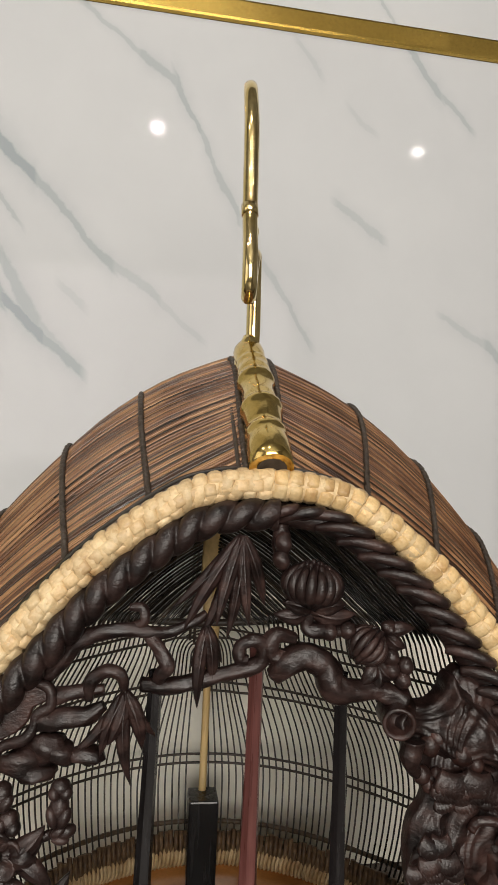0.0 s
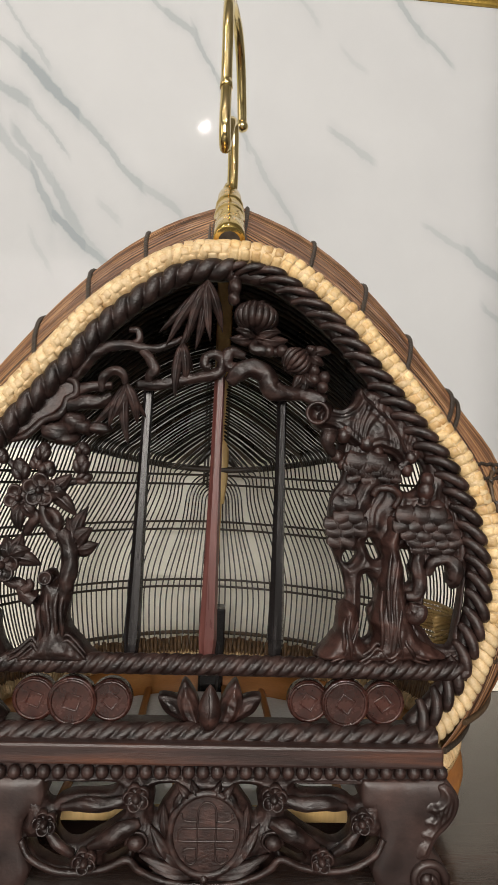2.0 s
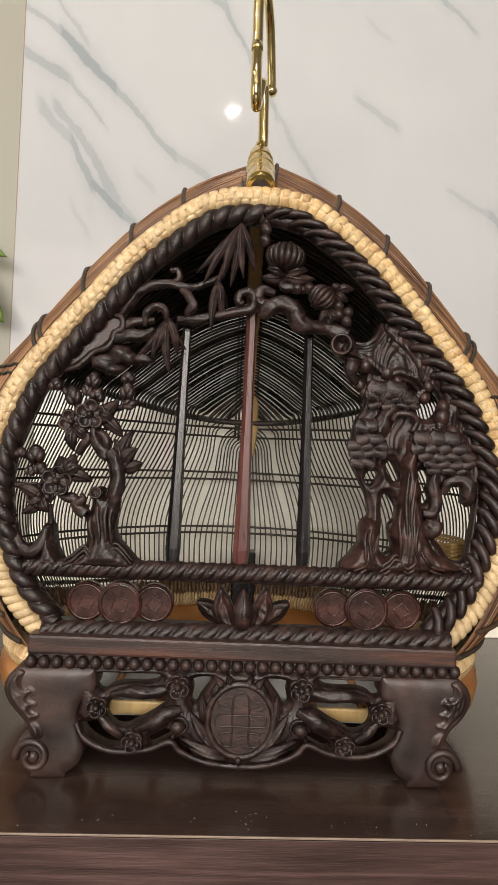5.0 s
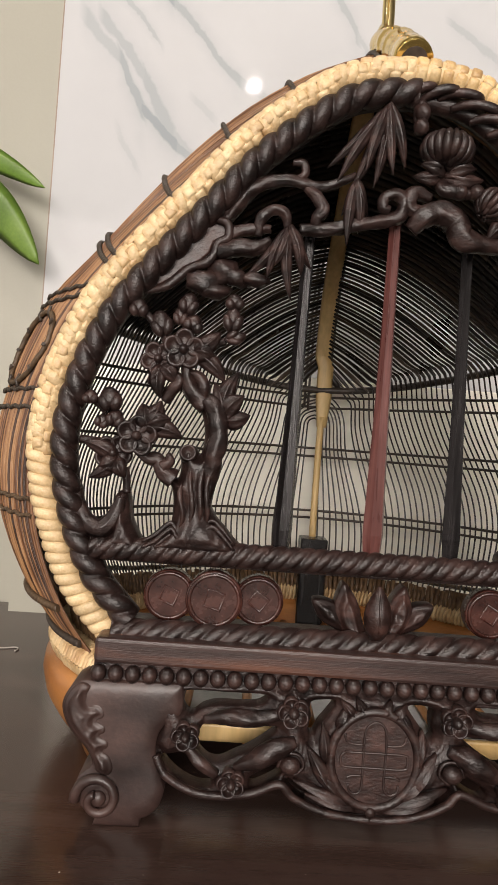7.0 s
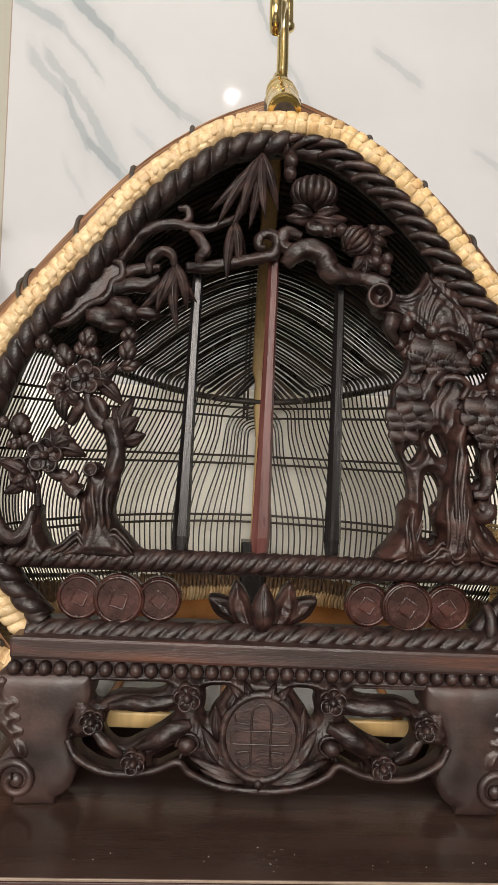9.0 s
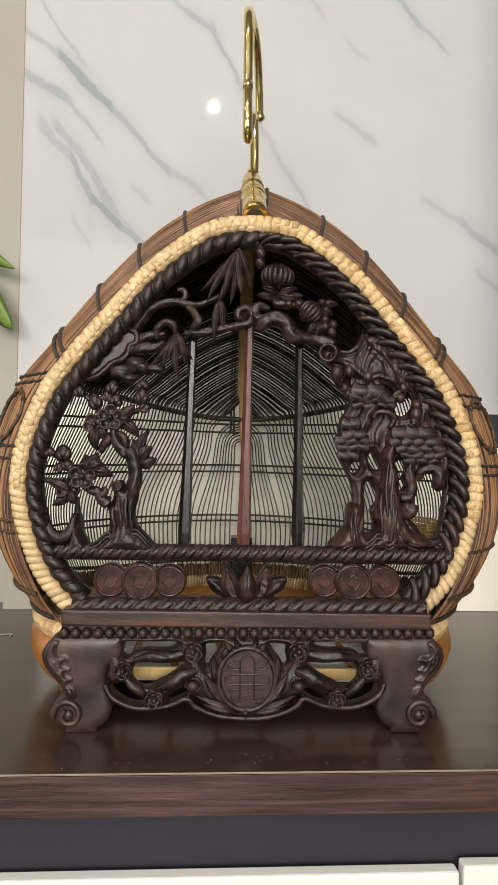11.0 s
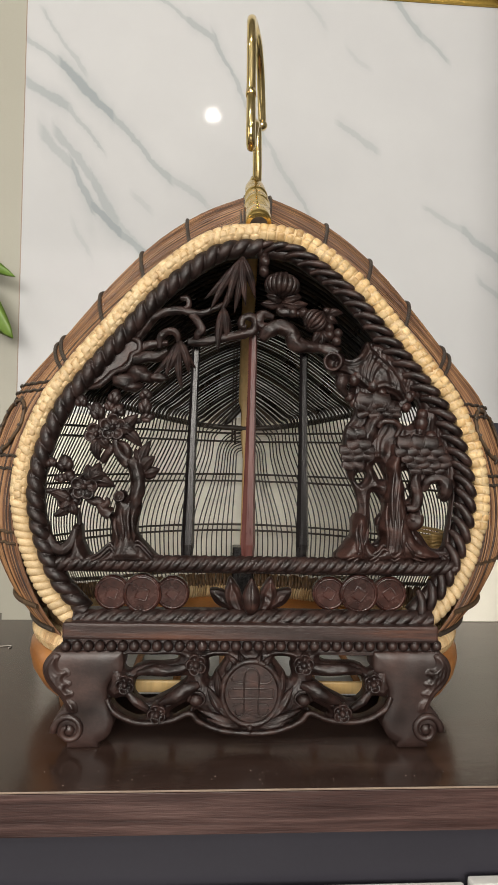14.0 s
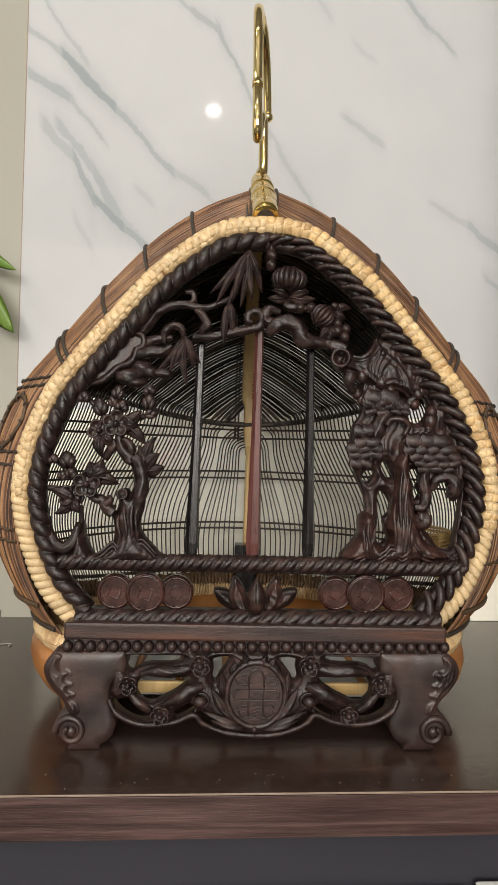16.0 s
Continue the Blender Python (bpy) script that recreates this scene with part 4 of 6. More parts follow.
tube(bm, [(X0, 0.0725, 0.347), (X0, 0.0725, 0.357), (X0, 0.0725, 0.3595), (X0, 0.0725, 0.362), (X0, 0.0725, 0.366), (X0, 0.0725, 0.3685)], [0.0075, 0.0068, 0.0050, 0.0058, 0.0040, 0.0030], 14)
part("stem_collar", bm, BRASS, fitting)

# ---- the carved front panel ----
def grid(a, b, y=0.0):
    """Units across and down in one camera view, laid on the plane at y to fit it."""
    x, z = -0.0010 + 0.000347 * (a - 435) + 6.1e-6 * (b - 975), 0.1077 - 0.000347 * (b - 975) + 4.9e-6 * (a - 435)
    f = (0.4075 + y) / 0.4075
    return Vector((-0.0148 + (x + 0.0148) * f, y, 0.1688 + (z - 0.1688) * f))


UNIT = 0.000347


def plum(c, d, y=0.0):
    return grid(81.6 + 0.34 * c, 672.6 + 0.344 * d, y)


def pine(c, d, y=0.0):
    return grid(576.5 + 0.3333 * c + 0.0098 * d, 657.7 + 0.334 * d, y)


def crest_r(c, d, y=0.0):
    return grid(449.5 + 0.4236 * c + 0.0125 * d, 433.6 + 0.4246 * d, y)


def crest_l(c, d, y=0.0):
    return grid(66.7 + 0.3815 * c, 434 + 0.3815 * d, y)


def foot_sheet(c, d, y=-0.012):
    return grid(c / 1.549, 960 + d / 1.549, y)


panel = part("carved_panel", tube(B(), rim_line(0.0120, 0.0015, 10, 0.064), 0.0044, 10, up=Vector((0, 1, 0))), EBONY, cage, "dark hardwood front panel carved with trees, flowers and ropes")


def rope(name, pts, r, pitch=0.0067, mat=EBONY, parent=panel, lobes=2, depth=0.54):
    pts = [q for q, _ in even([Vector(p) for p in pts], 0.00045)]
    return part(name, tube(B(), pts, r, 36, lobes=lobes, depth=depth, pitch=pitch), mat, parent)


arch_line = rim_line(0.0118, -0.0035, 12, 0.066)
TURN = max(range(len(arch_line)), key=lambda i: arch_line[i].z) + 3
rope("rope_arch", arch_line[:TURN], 0.0057, 0.0092, lobes=2, depth=0.56)
rope("rope_rail", [grid(108, 983, -0.004), grid(440, 986, -0.004), grid(800, 991, -0.004)], 0.0050, 0.0054, lobes=4, depth=0.42)
rope("rope_rail", [grid(138, 1079, -0.005), grid(440, 1080, -0.005), grid(757, 1082, -0.005)], 0.0056, 0.0078, lobes=4, depth=0.42)
bm = B(); box(bm, grid(112, 998, 0.0) + Vector((0, -0.001, 0)), grid(802, 986, 0.0) + Vector((0, 0.008, 0)), 0.001)
part("rail_back", bm, EBONY, panel)
bm = B(); box(bm, grid(135, 1094, 0.0) + Vector((0, -0.001, 0)), grid(760, 1072, 0.0) + Vector((0, 0.010, 0)), 0.001)
part("rail_back", bm, EBONY, panel)


def bar(name, top, foot, r0, r1, mat, label):
    """A square upright bar with cut corners, thicker at the foot."""
    top, foot = Vector(top), Vector(foot)
    pts = [top.lerp(foot, t) for t in (0, 0.3, 0.6, 0.85, 0.93, 1.0)]
    rad = [r0, r0 * 0.9 + r1 * 0.1, (r0 + r1) / 2, r1, r1 * 1.08, r1 * 0.85]
    bm = B(); tube(bm, pts, rad, 6, up=Vector((0.38, 1, 0)))
    for f in bm.faces:
        f.smooth = False
    return part(name, bm, mat, panel, label)


bar("bar", grid(345, 600, 0.006), grid(330, 978, 0.004), 0.0025, 0.0038, EBONY_BLACK, "black faceted upright bar")
bar("bar", grid(444, 575, 0.004), grid(435, 980, 0.000), 0.0026, 0.0041, ROSEWOOD, "reddish faceted upright bar")
bar("bar", grid(532, 605, 0.006), grid(530, 978, 0.004), 0.0025, 0.0038, EBONY_BLACK, "black faceted upright bar")


def limb(name, pts, radii, mat=EBONY, parent=panel, n=9, rough=0.16, flat=1.0, label=""):
    """A carved branch or trunk, thicker and thinner along its way."""
    line = smooth(pts, n)
    rad = [p.x for p in smooth([(r, 0, 0) for r in radii], n)]
    if name in ("trunk", "root"):
        rad = [r * 0.95 for r in rad]
        return part(name, tube(B(), [q for q in line], rad, 24, flat=flat, rough=rough, lobes=8, depth=0.16, pitch=0.16), mat, parent, label)
    ridged = {"lobes": 5, "depth": 0.16, "pitch": 0.06} if name in ("branch", "apron_branch", "tendril") else {}
    return part(name, tube(B(), line, rad, 20, flat=flat, rough=rough * 1.3, **ridged), mat, parent, label)


def lathe(bm, centre, axis, profile, seg=20):
    """A turned shape round an axis; profile: (radius, height along the axis)."""
    c, ax = Vector(centre), Vector(axis).normalized()
    u = ax.cross(Vector((0, 0, 1))).normalized()
    w = ax.cross(u)
    rings = [[bm.verts.new(c + ax * h + (u * math.cos(2 * math.pi * k / seg) + w * math.sin(2 * math.pi * k / seg)) * r) for k in range(seg)] for r, h in profile]
    for r0, r1 in zip(rings, rings[1:]):
        for k in range(seg):
            bm.faces.new((r0[k], r0[(k + 1) % seg], r1[(k + 1) % seg], r1[k])).smooth = True
    bm.faces.new(rings[0])
    bm.faces.new(rings[-1])
    return bm


def relief(name, outline, rise, wave, mat, label, step=0.0007, edge=0.0015, back=0.005, seed=0.0, plane=-0.004, parent=None, uneven=0.0016, holes=()):
    """A carved board with a rounded front, cut through at its holes: its face swells from the edges and carries grooves that follow them."""
    line = smooth([grid(a, b, plane) for a, b in outline], 4, closed=True)
    poly = np.array([(p.x, p.z) for p in line])
    edges = list(zip(poly, np.roll(poly, -1, axis=0)))
    for hole in holes:
        ring = np.array([(p.x, p.z) for p in smooth([grid(a, b, plane) for a, b in hole], 4, closed=True)])
        edges += list(zip(ring, np.roll(ring, -1, axis=0)))
    lo, hi = poly.min(axis=0) - step * 2, poly.max(axis=0) + step * 2
    xs, zs = np.arange(lo[0], hi[0], step), np.arange(lo[1], hi[1], step)
    gx, gz = np.meshgrid(xs, zs)
    px, pz = gx.ravel(), gz.ravel()
    inside = np.zeros(len(px), bool)
    best = np.full(len(px), 1e9)
    near = np.zeros((len(px), 2))
    for (ax, az), (bx, bz) in edges:
        if az != bz:
            inside ^= ((az > pz) != (bz > pz)) & (px < (bx - ax) * (pz - az) / (bz - az) + ax)
        ex, ez = bx - ax, bz - az
        f = np.clip(((px - ax) * ex + (pz - az) * ez) / max(1e-12, ex * ex + ez * ez), 0, 1)
        qx, qz = ax + f * ex, az + f * ez
        d = np.hypot(px - qx, pz - qz)
        closer = d < best
        best = np.where(closer, d, best)
        near[closer, 0], near[closer, 1] = qx[closer], qz[closer]
    bm = B()
    cols, rows = len(xs), len(zs)
    made = {}

    def vert(i):
        if i not in made:
            if inside[i]:
                d = best[i]
                bend = 0.0006 * noise.noise(Vector((px[i] * 120, seed, pz[i] * 120)))
                flow = noise.noise(Vector((px[i] * 70, seed + 5, pz[i] * 45)))
                h = rise * (1 - math.exp(-d / 0.0026)) + wave * math.cos(2 * math.pi * (d + bend) / 0.0034) * min(1, d / 0.0012) * math.exp(-(d / 0.0052) ** 2)
                h += uneven * noise.noise(Vector((px[i] * 95, seed, pz[i] * 60))) * min(1, d / 0.003) + wave * 0.45 * math.sin(2 * math.pi * (px[i] / 0.0042 + 2.6 * flow)) * min(1, max(0.0, d - 0.002) / 0.003)
                made[i] = bm.verts.new((px[i], plane + edge - h, pz[i]))
            else:
                made[i] = bm.verts.new((near[i, 0], plane + edge, near[i, 1]))
        return made[i]
    for j in range(rows - 1):
        for k in range(cols - 1):
            cell = (j * cols + k, j * cols + k + 1, (j + 1) * cols + k + 1, (j + 1) * cols + k)
            if any(inside[i] for i in cell) and all(inside[i] or best[i] < step * 1.45 for i in cell):
                bm.faces.new([vert(i) for i in cell]).smooth = True
    rim_edges = [e for e in bm.edges if len(e.link_faces) == 1]
    grown = bmesh.ops.extrude_edge_only(bm, edges=rim_edges)["geom"]
    for v in grown:
        if isinstance(v, bmesh.types.BMVert):
            v.co.y = back
    return part(name, bm, mat, parent or panel, label)


def blossom(centre, r, parent=panel, mat=EBONY, turn=0.0, full=False):
    """A five-petalled plum flower with hollow petals and a round heart."""
    bm = B()
    c = Vector(centre)
    for k in range(5):
        a = turn + 2 * math.pi * k / 5
        d = Vector((math.cos(a), 0, math.sin(a)))
        if full:
            lathe(bm, c + d * r * 0.50, (Vector((0, -1, 0)) - d * 0.35).normalized(), [(r * 0.26, -0.0030), (r * 0.44, -0.0004), (r * 0.46, 0.0010), (r * 0.41, 0.0015), (r * 0.33, 0.0010), (r * 0.2, -0.0002), (r * 0.03, -0.0006)], 14)
            continue
        ax = (Vector((0, -1, 0)) - d * 0.25).normalized()
        lathe(bm, c + d * r * 0.56, ax, [(r * 0.30, -0.0025), (r * 0.47, -0.0003), (r * 0.475, 0.0010), (r * 0.42, 0.0016), (r * 0.32, 0.0013), (r * 0.2, 0.0004), (r * 0.03, 0.0001)], 14)
    heart = 0.31 if full else 0.25
    blob(bm, c + Vector((0, -0.0015, 0)), (r * heart, 0.0030, r * heart), seg=12, rings=8)
    return part("blossom", bm, mat, parent, "carved five-petalled blossom")


def lump(name, centre, size, parent=panel, mat=EBONY, bumps=0.25, seed=0.0, turn=None):
    return part(name, blob(B(), centre, size, turn, 12, 9, bumps, seed), mat, parent)


def leaves(name, base, tips, width, parent=panel, mat=EBONY, thick=0.0022, label="", bend=0.0):
    """A spray of pointed leaves from one base; each tip is a place."""
    for k, tip in enumerate(tips):
        bm = B()
        b, t = Vector(base), Vector(tip)
        side = Vector((t.z - b.z, 0, b.x - t.x))
        if name == "bamboo_leaf":
            t = b + (Vector(t) - b) * 1.2
        blade(bm, b + Vector((0, -0.0006 * k, 0)), t, width * (0.9 + 0.2 * ((k * 37) % 5) / 5), thick, bend=side * bend * (1 if k % 2 else -1) + Vector((0, -0.0012, 0)))
        part(name, bm, mat, parent, label)


U = UNIT
# -- crest, bamboo half --
leaves("bamboo_leaf", crest_l(935, 55, -0.004), [crest_l(790, 215, -0.003), crest_l(815, 252, -0.005), crest_l(850, 278, -0.004), crest_l(880, 225, -0.010), crest_l(905, 262, -0.007), crest_l(950, 232, -0.009), crest_l(986, 205, -0.004)], 15 * U, label="carved bamboo leaf", bend=0.03)
leaves("bamboo_leaf", crest_l(850, 285, -0.004), [crest_l(818, 372, -0.004), crest_l(832, 450, -0.006), crest_l(862, 415, -0.004), crest_l(884, 368, -0.003)], 14 * U, label="carved bamboo leaf", bend=0.05)
leaves("bamboo_leaf", crest_l(655, 440, -0.005), [crest_l(545, 575, -0.004), crest_l(603, 572, -0.006), crest_l(618, 540, -0.008), crest_l(665, 625, -0.007), crest_l(688, 560, -0.006), crest_l(715, 540, -0.004)], 15 * U, label="carved bamboo leaf", bend=0.07)
limb("branch", [crest_l(455, 425, 0.001), crest_l(500, 370, -0.001), crest_l(550, 318, -0.003), crest_l(640, 295, -0.004), crest_l(740, 308, -0.003), crest_l(810, 285, -0.003), crest_l(850, 262, -0.002)], [9 * U, 9 * U, 8 * U, 7 * U, 6 * U, 5 * U, 4 * U])
limb("branch", [crest_l(690, 440, -0.002), crest_l(760, 438, -0.004), crest_l(840, 422, -0.004), crest_l(930, 402, -0.004), crest_l(985, 385, -0.004), crest_l(1000, 345, -0.005), crest_l(975, 318, -0.006), crest_l(938, 328, -0.006), crest_l(935, 362, -0.006), crest_l(955, 368, -0.006)], [7 * U, 8 * U, 8 * U, 8 * U, 8 * U, 7.5 * U, 7 * U, 6 * U, 6 * U, 5 * U])
limb("branch", [crest_l(705, 310, -0.003), crest_l(735, 345, -0.005), crest_l(752, 378, -0.006), crest_l(735, 405, -0.005), crest_l(735, 440, -0.003)], [6 * U, 7 * U, 8 * U, 7 * U, 5 * U])
limb("tendril", [crest_l(640, 300, -0.002), crest_l(690, 278, -0.004), crest_l(688, 243, -0.004), crest_l(655, 240, -0.004)], [4 * U, 5 * U, 5 * U, 3.5 * U])
limb("tendril", [crest_l(560, 470, -0.003), crest_l(568, 415, -0.005), crest_l(605, 390, -0.006), crest_l(640, 402, -0.006), crest_l(648, 440, -0.005)], [5 * U, 7 * U, 7 * U, 6 * U, 4 * U])
limb("branch", [crest_l(445, 525, -0.002), crest_l(500, 512, -0.004), crest_l(560, 505, -0.004), crest_l(600, 480, -0.004)], [10 * U, 11 * U, 9 * U, 5 * U])
limb("branch", [crest_l(480, 465, -0.002), crest_l(540, 450, -0.003), crest_l(600, 445, -0.003)], [8 * U, 7 * U, 5 * U])
cloud = [crest_l(*q) for q in ((225, 655), (275, 590), (330, 525), (385, 462), (440, 418), (470, 440), (468, 480), (432, 495), (420, 530), (395, 555), (345, 580), (310, 615), (270, 640))]
bm = B(); plate(bm, [(p.x, p.z) for p in cloud], -0.002, 0.006, 0.0008)
part("cloud_plate", bm, EBONY_RED, panel, "smooth cloud-edged plate")
limb("cloud_lip", [crest_l(235, 658, -0.002), crest_l(290, 640, -0.003), crest_l(330, 608, -0.003), crest_l(360, 580, -0.003), crest_l(410, 560, -0.004), crest_l(432, 530, -0.004), crest_l(440, 500, -0.004), crest_l(470, 480, -0.004), crest_l(468, 440, -0.004), crest_l(430, 425, -0.003)], [3 * U, 5 * U, 5.5 * U, 5 * U, 5.5 * U, 5 * U, 5 * U, 5.5 * U, 5 * U, 4 * U], rough=0.03)
for q, s, sd in (((470, 585), (22, 14), 1.0), ((405, 620), (24, 15), 2.2), ((500, 600), (18, 11), 3.1), ((440, 645), (20, 10), 4.0), ((560, 605), (20, 9), 5.0)):
    lump("knot_lump", crest_l(*q, -0.003), (s[0] * U * 0.9, 0.0045, s[1] * U * 0.9), seed=sd, bumps=0.5)

# -- crest, chrysanthemum half --
def bud(centre, r, h, tilt=0.0, lobes=16, mat=EBONY):
    """A full flower head of many narrow upright petals that close over one another at the top."""
    bm = B()
    c = Vector(centre)
    rot = Matrix.Rotation(tilt, 3, "Y")
    blob(bm, c, (r * 0.9, r * 0.8, h * 0.5), rot, 12, 9)
    for ring, (rad, hh, num) in enumerate(((1.0, 1.0, lobes), (0.72, 1.2, lobes - 5), (0.4, 1.34, lobes - 9))):
        for k in range(num):
            a = 2 * math.pi * (k + 0.5 * ring) / num
            d = Vector((math.cos(a), math.sin(a), 0))
            wave = 1 + 0.06 * math.sin(k * 2.3)
            pts = [rot @ (d * r * rad * f + Vector((0, 0, h * hh * g * wave))) + c for f, g in ((0.45, -0.46), (0.86, -0.30), (1.02, -0.02), (0.92, 0.24), (0.62, 0.46))]
            n = len(smooth(pts, 3))
            tube(bm, smooth(pts, 3), [r * (0.05 + 0.15 * math.sin(math.pi * min(1, 0.12 + 0.88 * i / (n - 1))) ** 0.6) for i in range(n)], 6, flat=1.1, up=d)
    return part("flower_head", bm, mat, panel, "carved chrysanthemum head")


bud(crest_r(100, 158, -0.006), 26 * U, 36 * U, 0.1, 17)
bud(crest_r(232, 300, -0.006), 18 * U, 32 * U, 0.7, 14)
leaves("leaf", crest_r(95, 225, -0.003), [crest_r(10, 232, -0.004), crest_r(205, 232, -0.004), crest_r(180, 205, -0.006), crest_r(30, 200, -0.006)], 22 * U, bend=0.1, label="carved leaves below the flower")
leaves("leaf", crest_r(275, 280, -0.004), [crest_r(350, 268, -0.004), crest_r(325, 310, -0.005), crest_r(300, 250, -0.004)], 18 * U, bend=0.1)
leaves("leaf", crest_r(250, 340, -0.004), [crest_r(250, 415, -0.005), crest_r(300, 385, -0.005), crest_r(215, 395, -0.005)], 18 * U, bend=0.1)
limb("branch", [crest_r(10, 380, -0.003), crest_r(40, 345, -0.005), crest_r(90, 330, -0.005), crest_r(130, 355, -0.005), crest_r(150, 395, -0.006), crest_r(200, 410, -0.005), crest_r(260, 412, -0.004), crest_r(320, 440, -0.004)], [9 * U, 13 * U, 13 * U, 14 * U, 14 * U, 12 * U, 10 * U, 14 * U], mat=EBONY)
limb("tendril", [crest_r(60, 290, -0.004), crest_r(20, 278, -0.005), crest_r(0, 300, -0.005), crest_r(8, 325, -0.005), crest_r(40, 330, -0.005)], [6 * U, 8 * U, 9 * U, 8 * U, 6 * U])
limb("branch", [crest_r(95, 235, -0.003), crest_r(90, 262, -0.005), crest_r(130, 270, -0.005), crest_r(190, 272, -0.004)], [5 * U, 7 * U, 7 * U, 5 * U])
limb("stem", [crest_r(30, 30, -0.003), crest_r(28, 60, -0.004), crest_r(25, 110, -0.004)], [7 * U, 9 * U, 6 * U])
lump("berry", crest_r(32, 62, -0.006), (9 * U, 0.004, 11 * U)); lump("berry", crest_r(28, 100, -0.006), (9 * U, 0.004, 10 * U))
for q in ((290, 360), (325, 352), (318, 385), (290, 330), (140, 270), (185, 268)):
    lump("berry", crest_r(*q, -0.005), (9 * U, 0.0038, 9 * U), bumps=0.1)
relief("trunk", [(577, 632), (590, 622), (606, 626), (622, 626), (634, 616), (639, 602), (646, 596), (654, 608), (670, 620), (688, 638), (703, 660), (716, 688), (723, 712), (708, 707), (692, 692), (672, 686), (652, 690), (636, 681), (618, 668), (602, 658), (586, 656), (576, 646)],
       0.0058, 0.0013, EBONY, "gnarled trunk with flowing carved grain", seed=3.0, uneven=0.0036)
limb("spur", [grid(600, 655, -0.007), grid(598, 676, -0.007), grid(606, 692, -0.005)], [12 * U, 9 * U, 5 * U], rough=0.2)
knot = lathe(B(), crest_r(306, 470, -0.004), (-0.25, -1, -0.1), [(0.0070, -0.003), (0.0060, 0.002), (0.0053, 0.0055), (0.0058, 0.0072), (0.0054, 0.0082), (0.0044, 0.0080), (0.0038, 0.0068), (0.0032, 0.0020), (0.0006, 0.0016)])
part("knot_hole", knot, EBONY_RED, panel, "carved hollow branch stub")
band = even(arch_line[TURN - 4:], 0.0090)[1:]
for k, (p, t) in enumerate(band):
    share = k / (len(band) - 1)
    outer = Vector((-t.z, 0, t.x))
    turn = math.radians(26 + 13 * ease(share * 1.5))
    lie = t * math.cos(turn) + outer * math.sin(turn)
    wide = 0.0088 + 0.0020 * share - 0.0030 * max(0.0, 1 - k / 3)
    a = p + outer * (0.0050 - 0.0016 * max(0.0, 1 - k / 2)) + Vector((0, -0.0012, 0))
    b = a - lie * (wide / math.sin(turn))
    curl = lie.cross(Vector((0, 1, 0)))
    line = smooth([b + Vector((0, 0.0030, 0)) - curl * 0.0012, b.lerp(a, 0.25) + Vector((0, 0.0002, 0)) + curl * 0.0003, b.lerp(a, 0.6) + Vector((0, -0.0014, 0)) + curl * 0.0006, b.lerp(a, 0.88) + Vector((0, -0.0008, 0)), a + Vector((0, 0.0026, 0))], 5)
    n = len(line)
    fat = 0.0090 * math.sin(turn) * 0.5
    part("leaf_stroke", tube(B(), line, [fat * (0.35 + 0.62 * math.sin(math.pi * (0.10 + 0.80 * i / (n - 1))) ** 0.6) for i in range(n)], 10, rough=0.10), EBONY, panel)

# -- plum tree --
limb("branch", [grid(198, 900, -0.004), grid(186, 892, -0.005), grid(180, 880, -0.005), grid(168, 878, -0.005), grid(156, 868, -0.004)], [12 * U, 10 * U, 8 * U, 7 * U, 6 * U])
limb("spur", [grid(186, 886, -0.006), grid(193, 880, -0.007), grid(191, 872, -0.006)], [8 * U, 6 * U, 3 * U])
limb("branch", [grid(232, 815, -0.005), grid(216, 800, -0.005), grid(209, 785, -0.005), grid(206, 768, -0.005)], [11 * U, 10 * U, 8 * U, 6 * U])
limb("branch", [grid(226, 806, -0.005), grid(228, 792, -0.006), grid(220, 780, -0.006), grid(212, 776, -0.005)], [7 * U, 7 * U, 6 * U, 4 * U])
limb("branch", [plum(300, 400, -0.003), plum(320, 370, -0.004), plum(345, 330, -0.005), plum(320, 305, -0.004)], [6 * U, 7 * U, 7 * U, 5 * U])
limb("root", [plum(10, 690, 0.0), plum(25, 760, -0.003), plum(60, 820, -0.004), plum(110, 840, -0.005), plum(150, 800, -0.005), plum(172, 730, -0.005)], [10 * U, 10 * U, 11 * U, 12 * U, 10 * U, 6 * U], rough=0.1)
leaves("leaf", grid(250, 828, -0.005), [grid(268, 772, -0.005), grid(283, 822, -0.006), grid(274, 800, -0.008), grid(240, 787, -0.005), grid(262, 836, -0.004)], 24 * U, bend=0.10, label="carved pointed leaves")
leaves("leaf", grid(163, 842, -0.005), [grid(207, 853, -0.005), grid(180, 811, -0.005), grid(192, 832, -0.006), grid(158, 815, -0.004)], 26 * U, bend=0.10)
leaves("leaf", grid(134, 880, -0.004), [grid(101, 904, -0.005), grid(92, 862, -0.004), grid(112, 890, -0.006), grid(143, 902, -0.006)], 20 * U, bend=0.08)
leaves("leaf", grid(178, 770, -0.004), [grid(163, 792, -0.004), grid(178, 808, -0.005), grid(196, 790, -0.005)], 20 * U, bend=0.10)
leaves("leaf", grid(214, 752, -0.004), [grid(252, 785, -0.005), grid(244, 728, -0.005), grid(238, 757, -0.006)], 24 * U, bend=0.08)
for q, r, tn, y in (((354, 226), 24, 0.3, -0.0060), ((272, 262), 21, 0.9, -0.004), ((212, 525), 24, 0.2, -0.0065), ((138, 586), 22, 1.1, -0.004)):
    blossom(plum(*q, y), r * U, turn=tn)
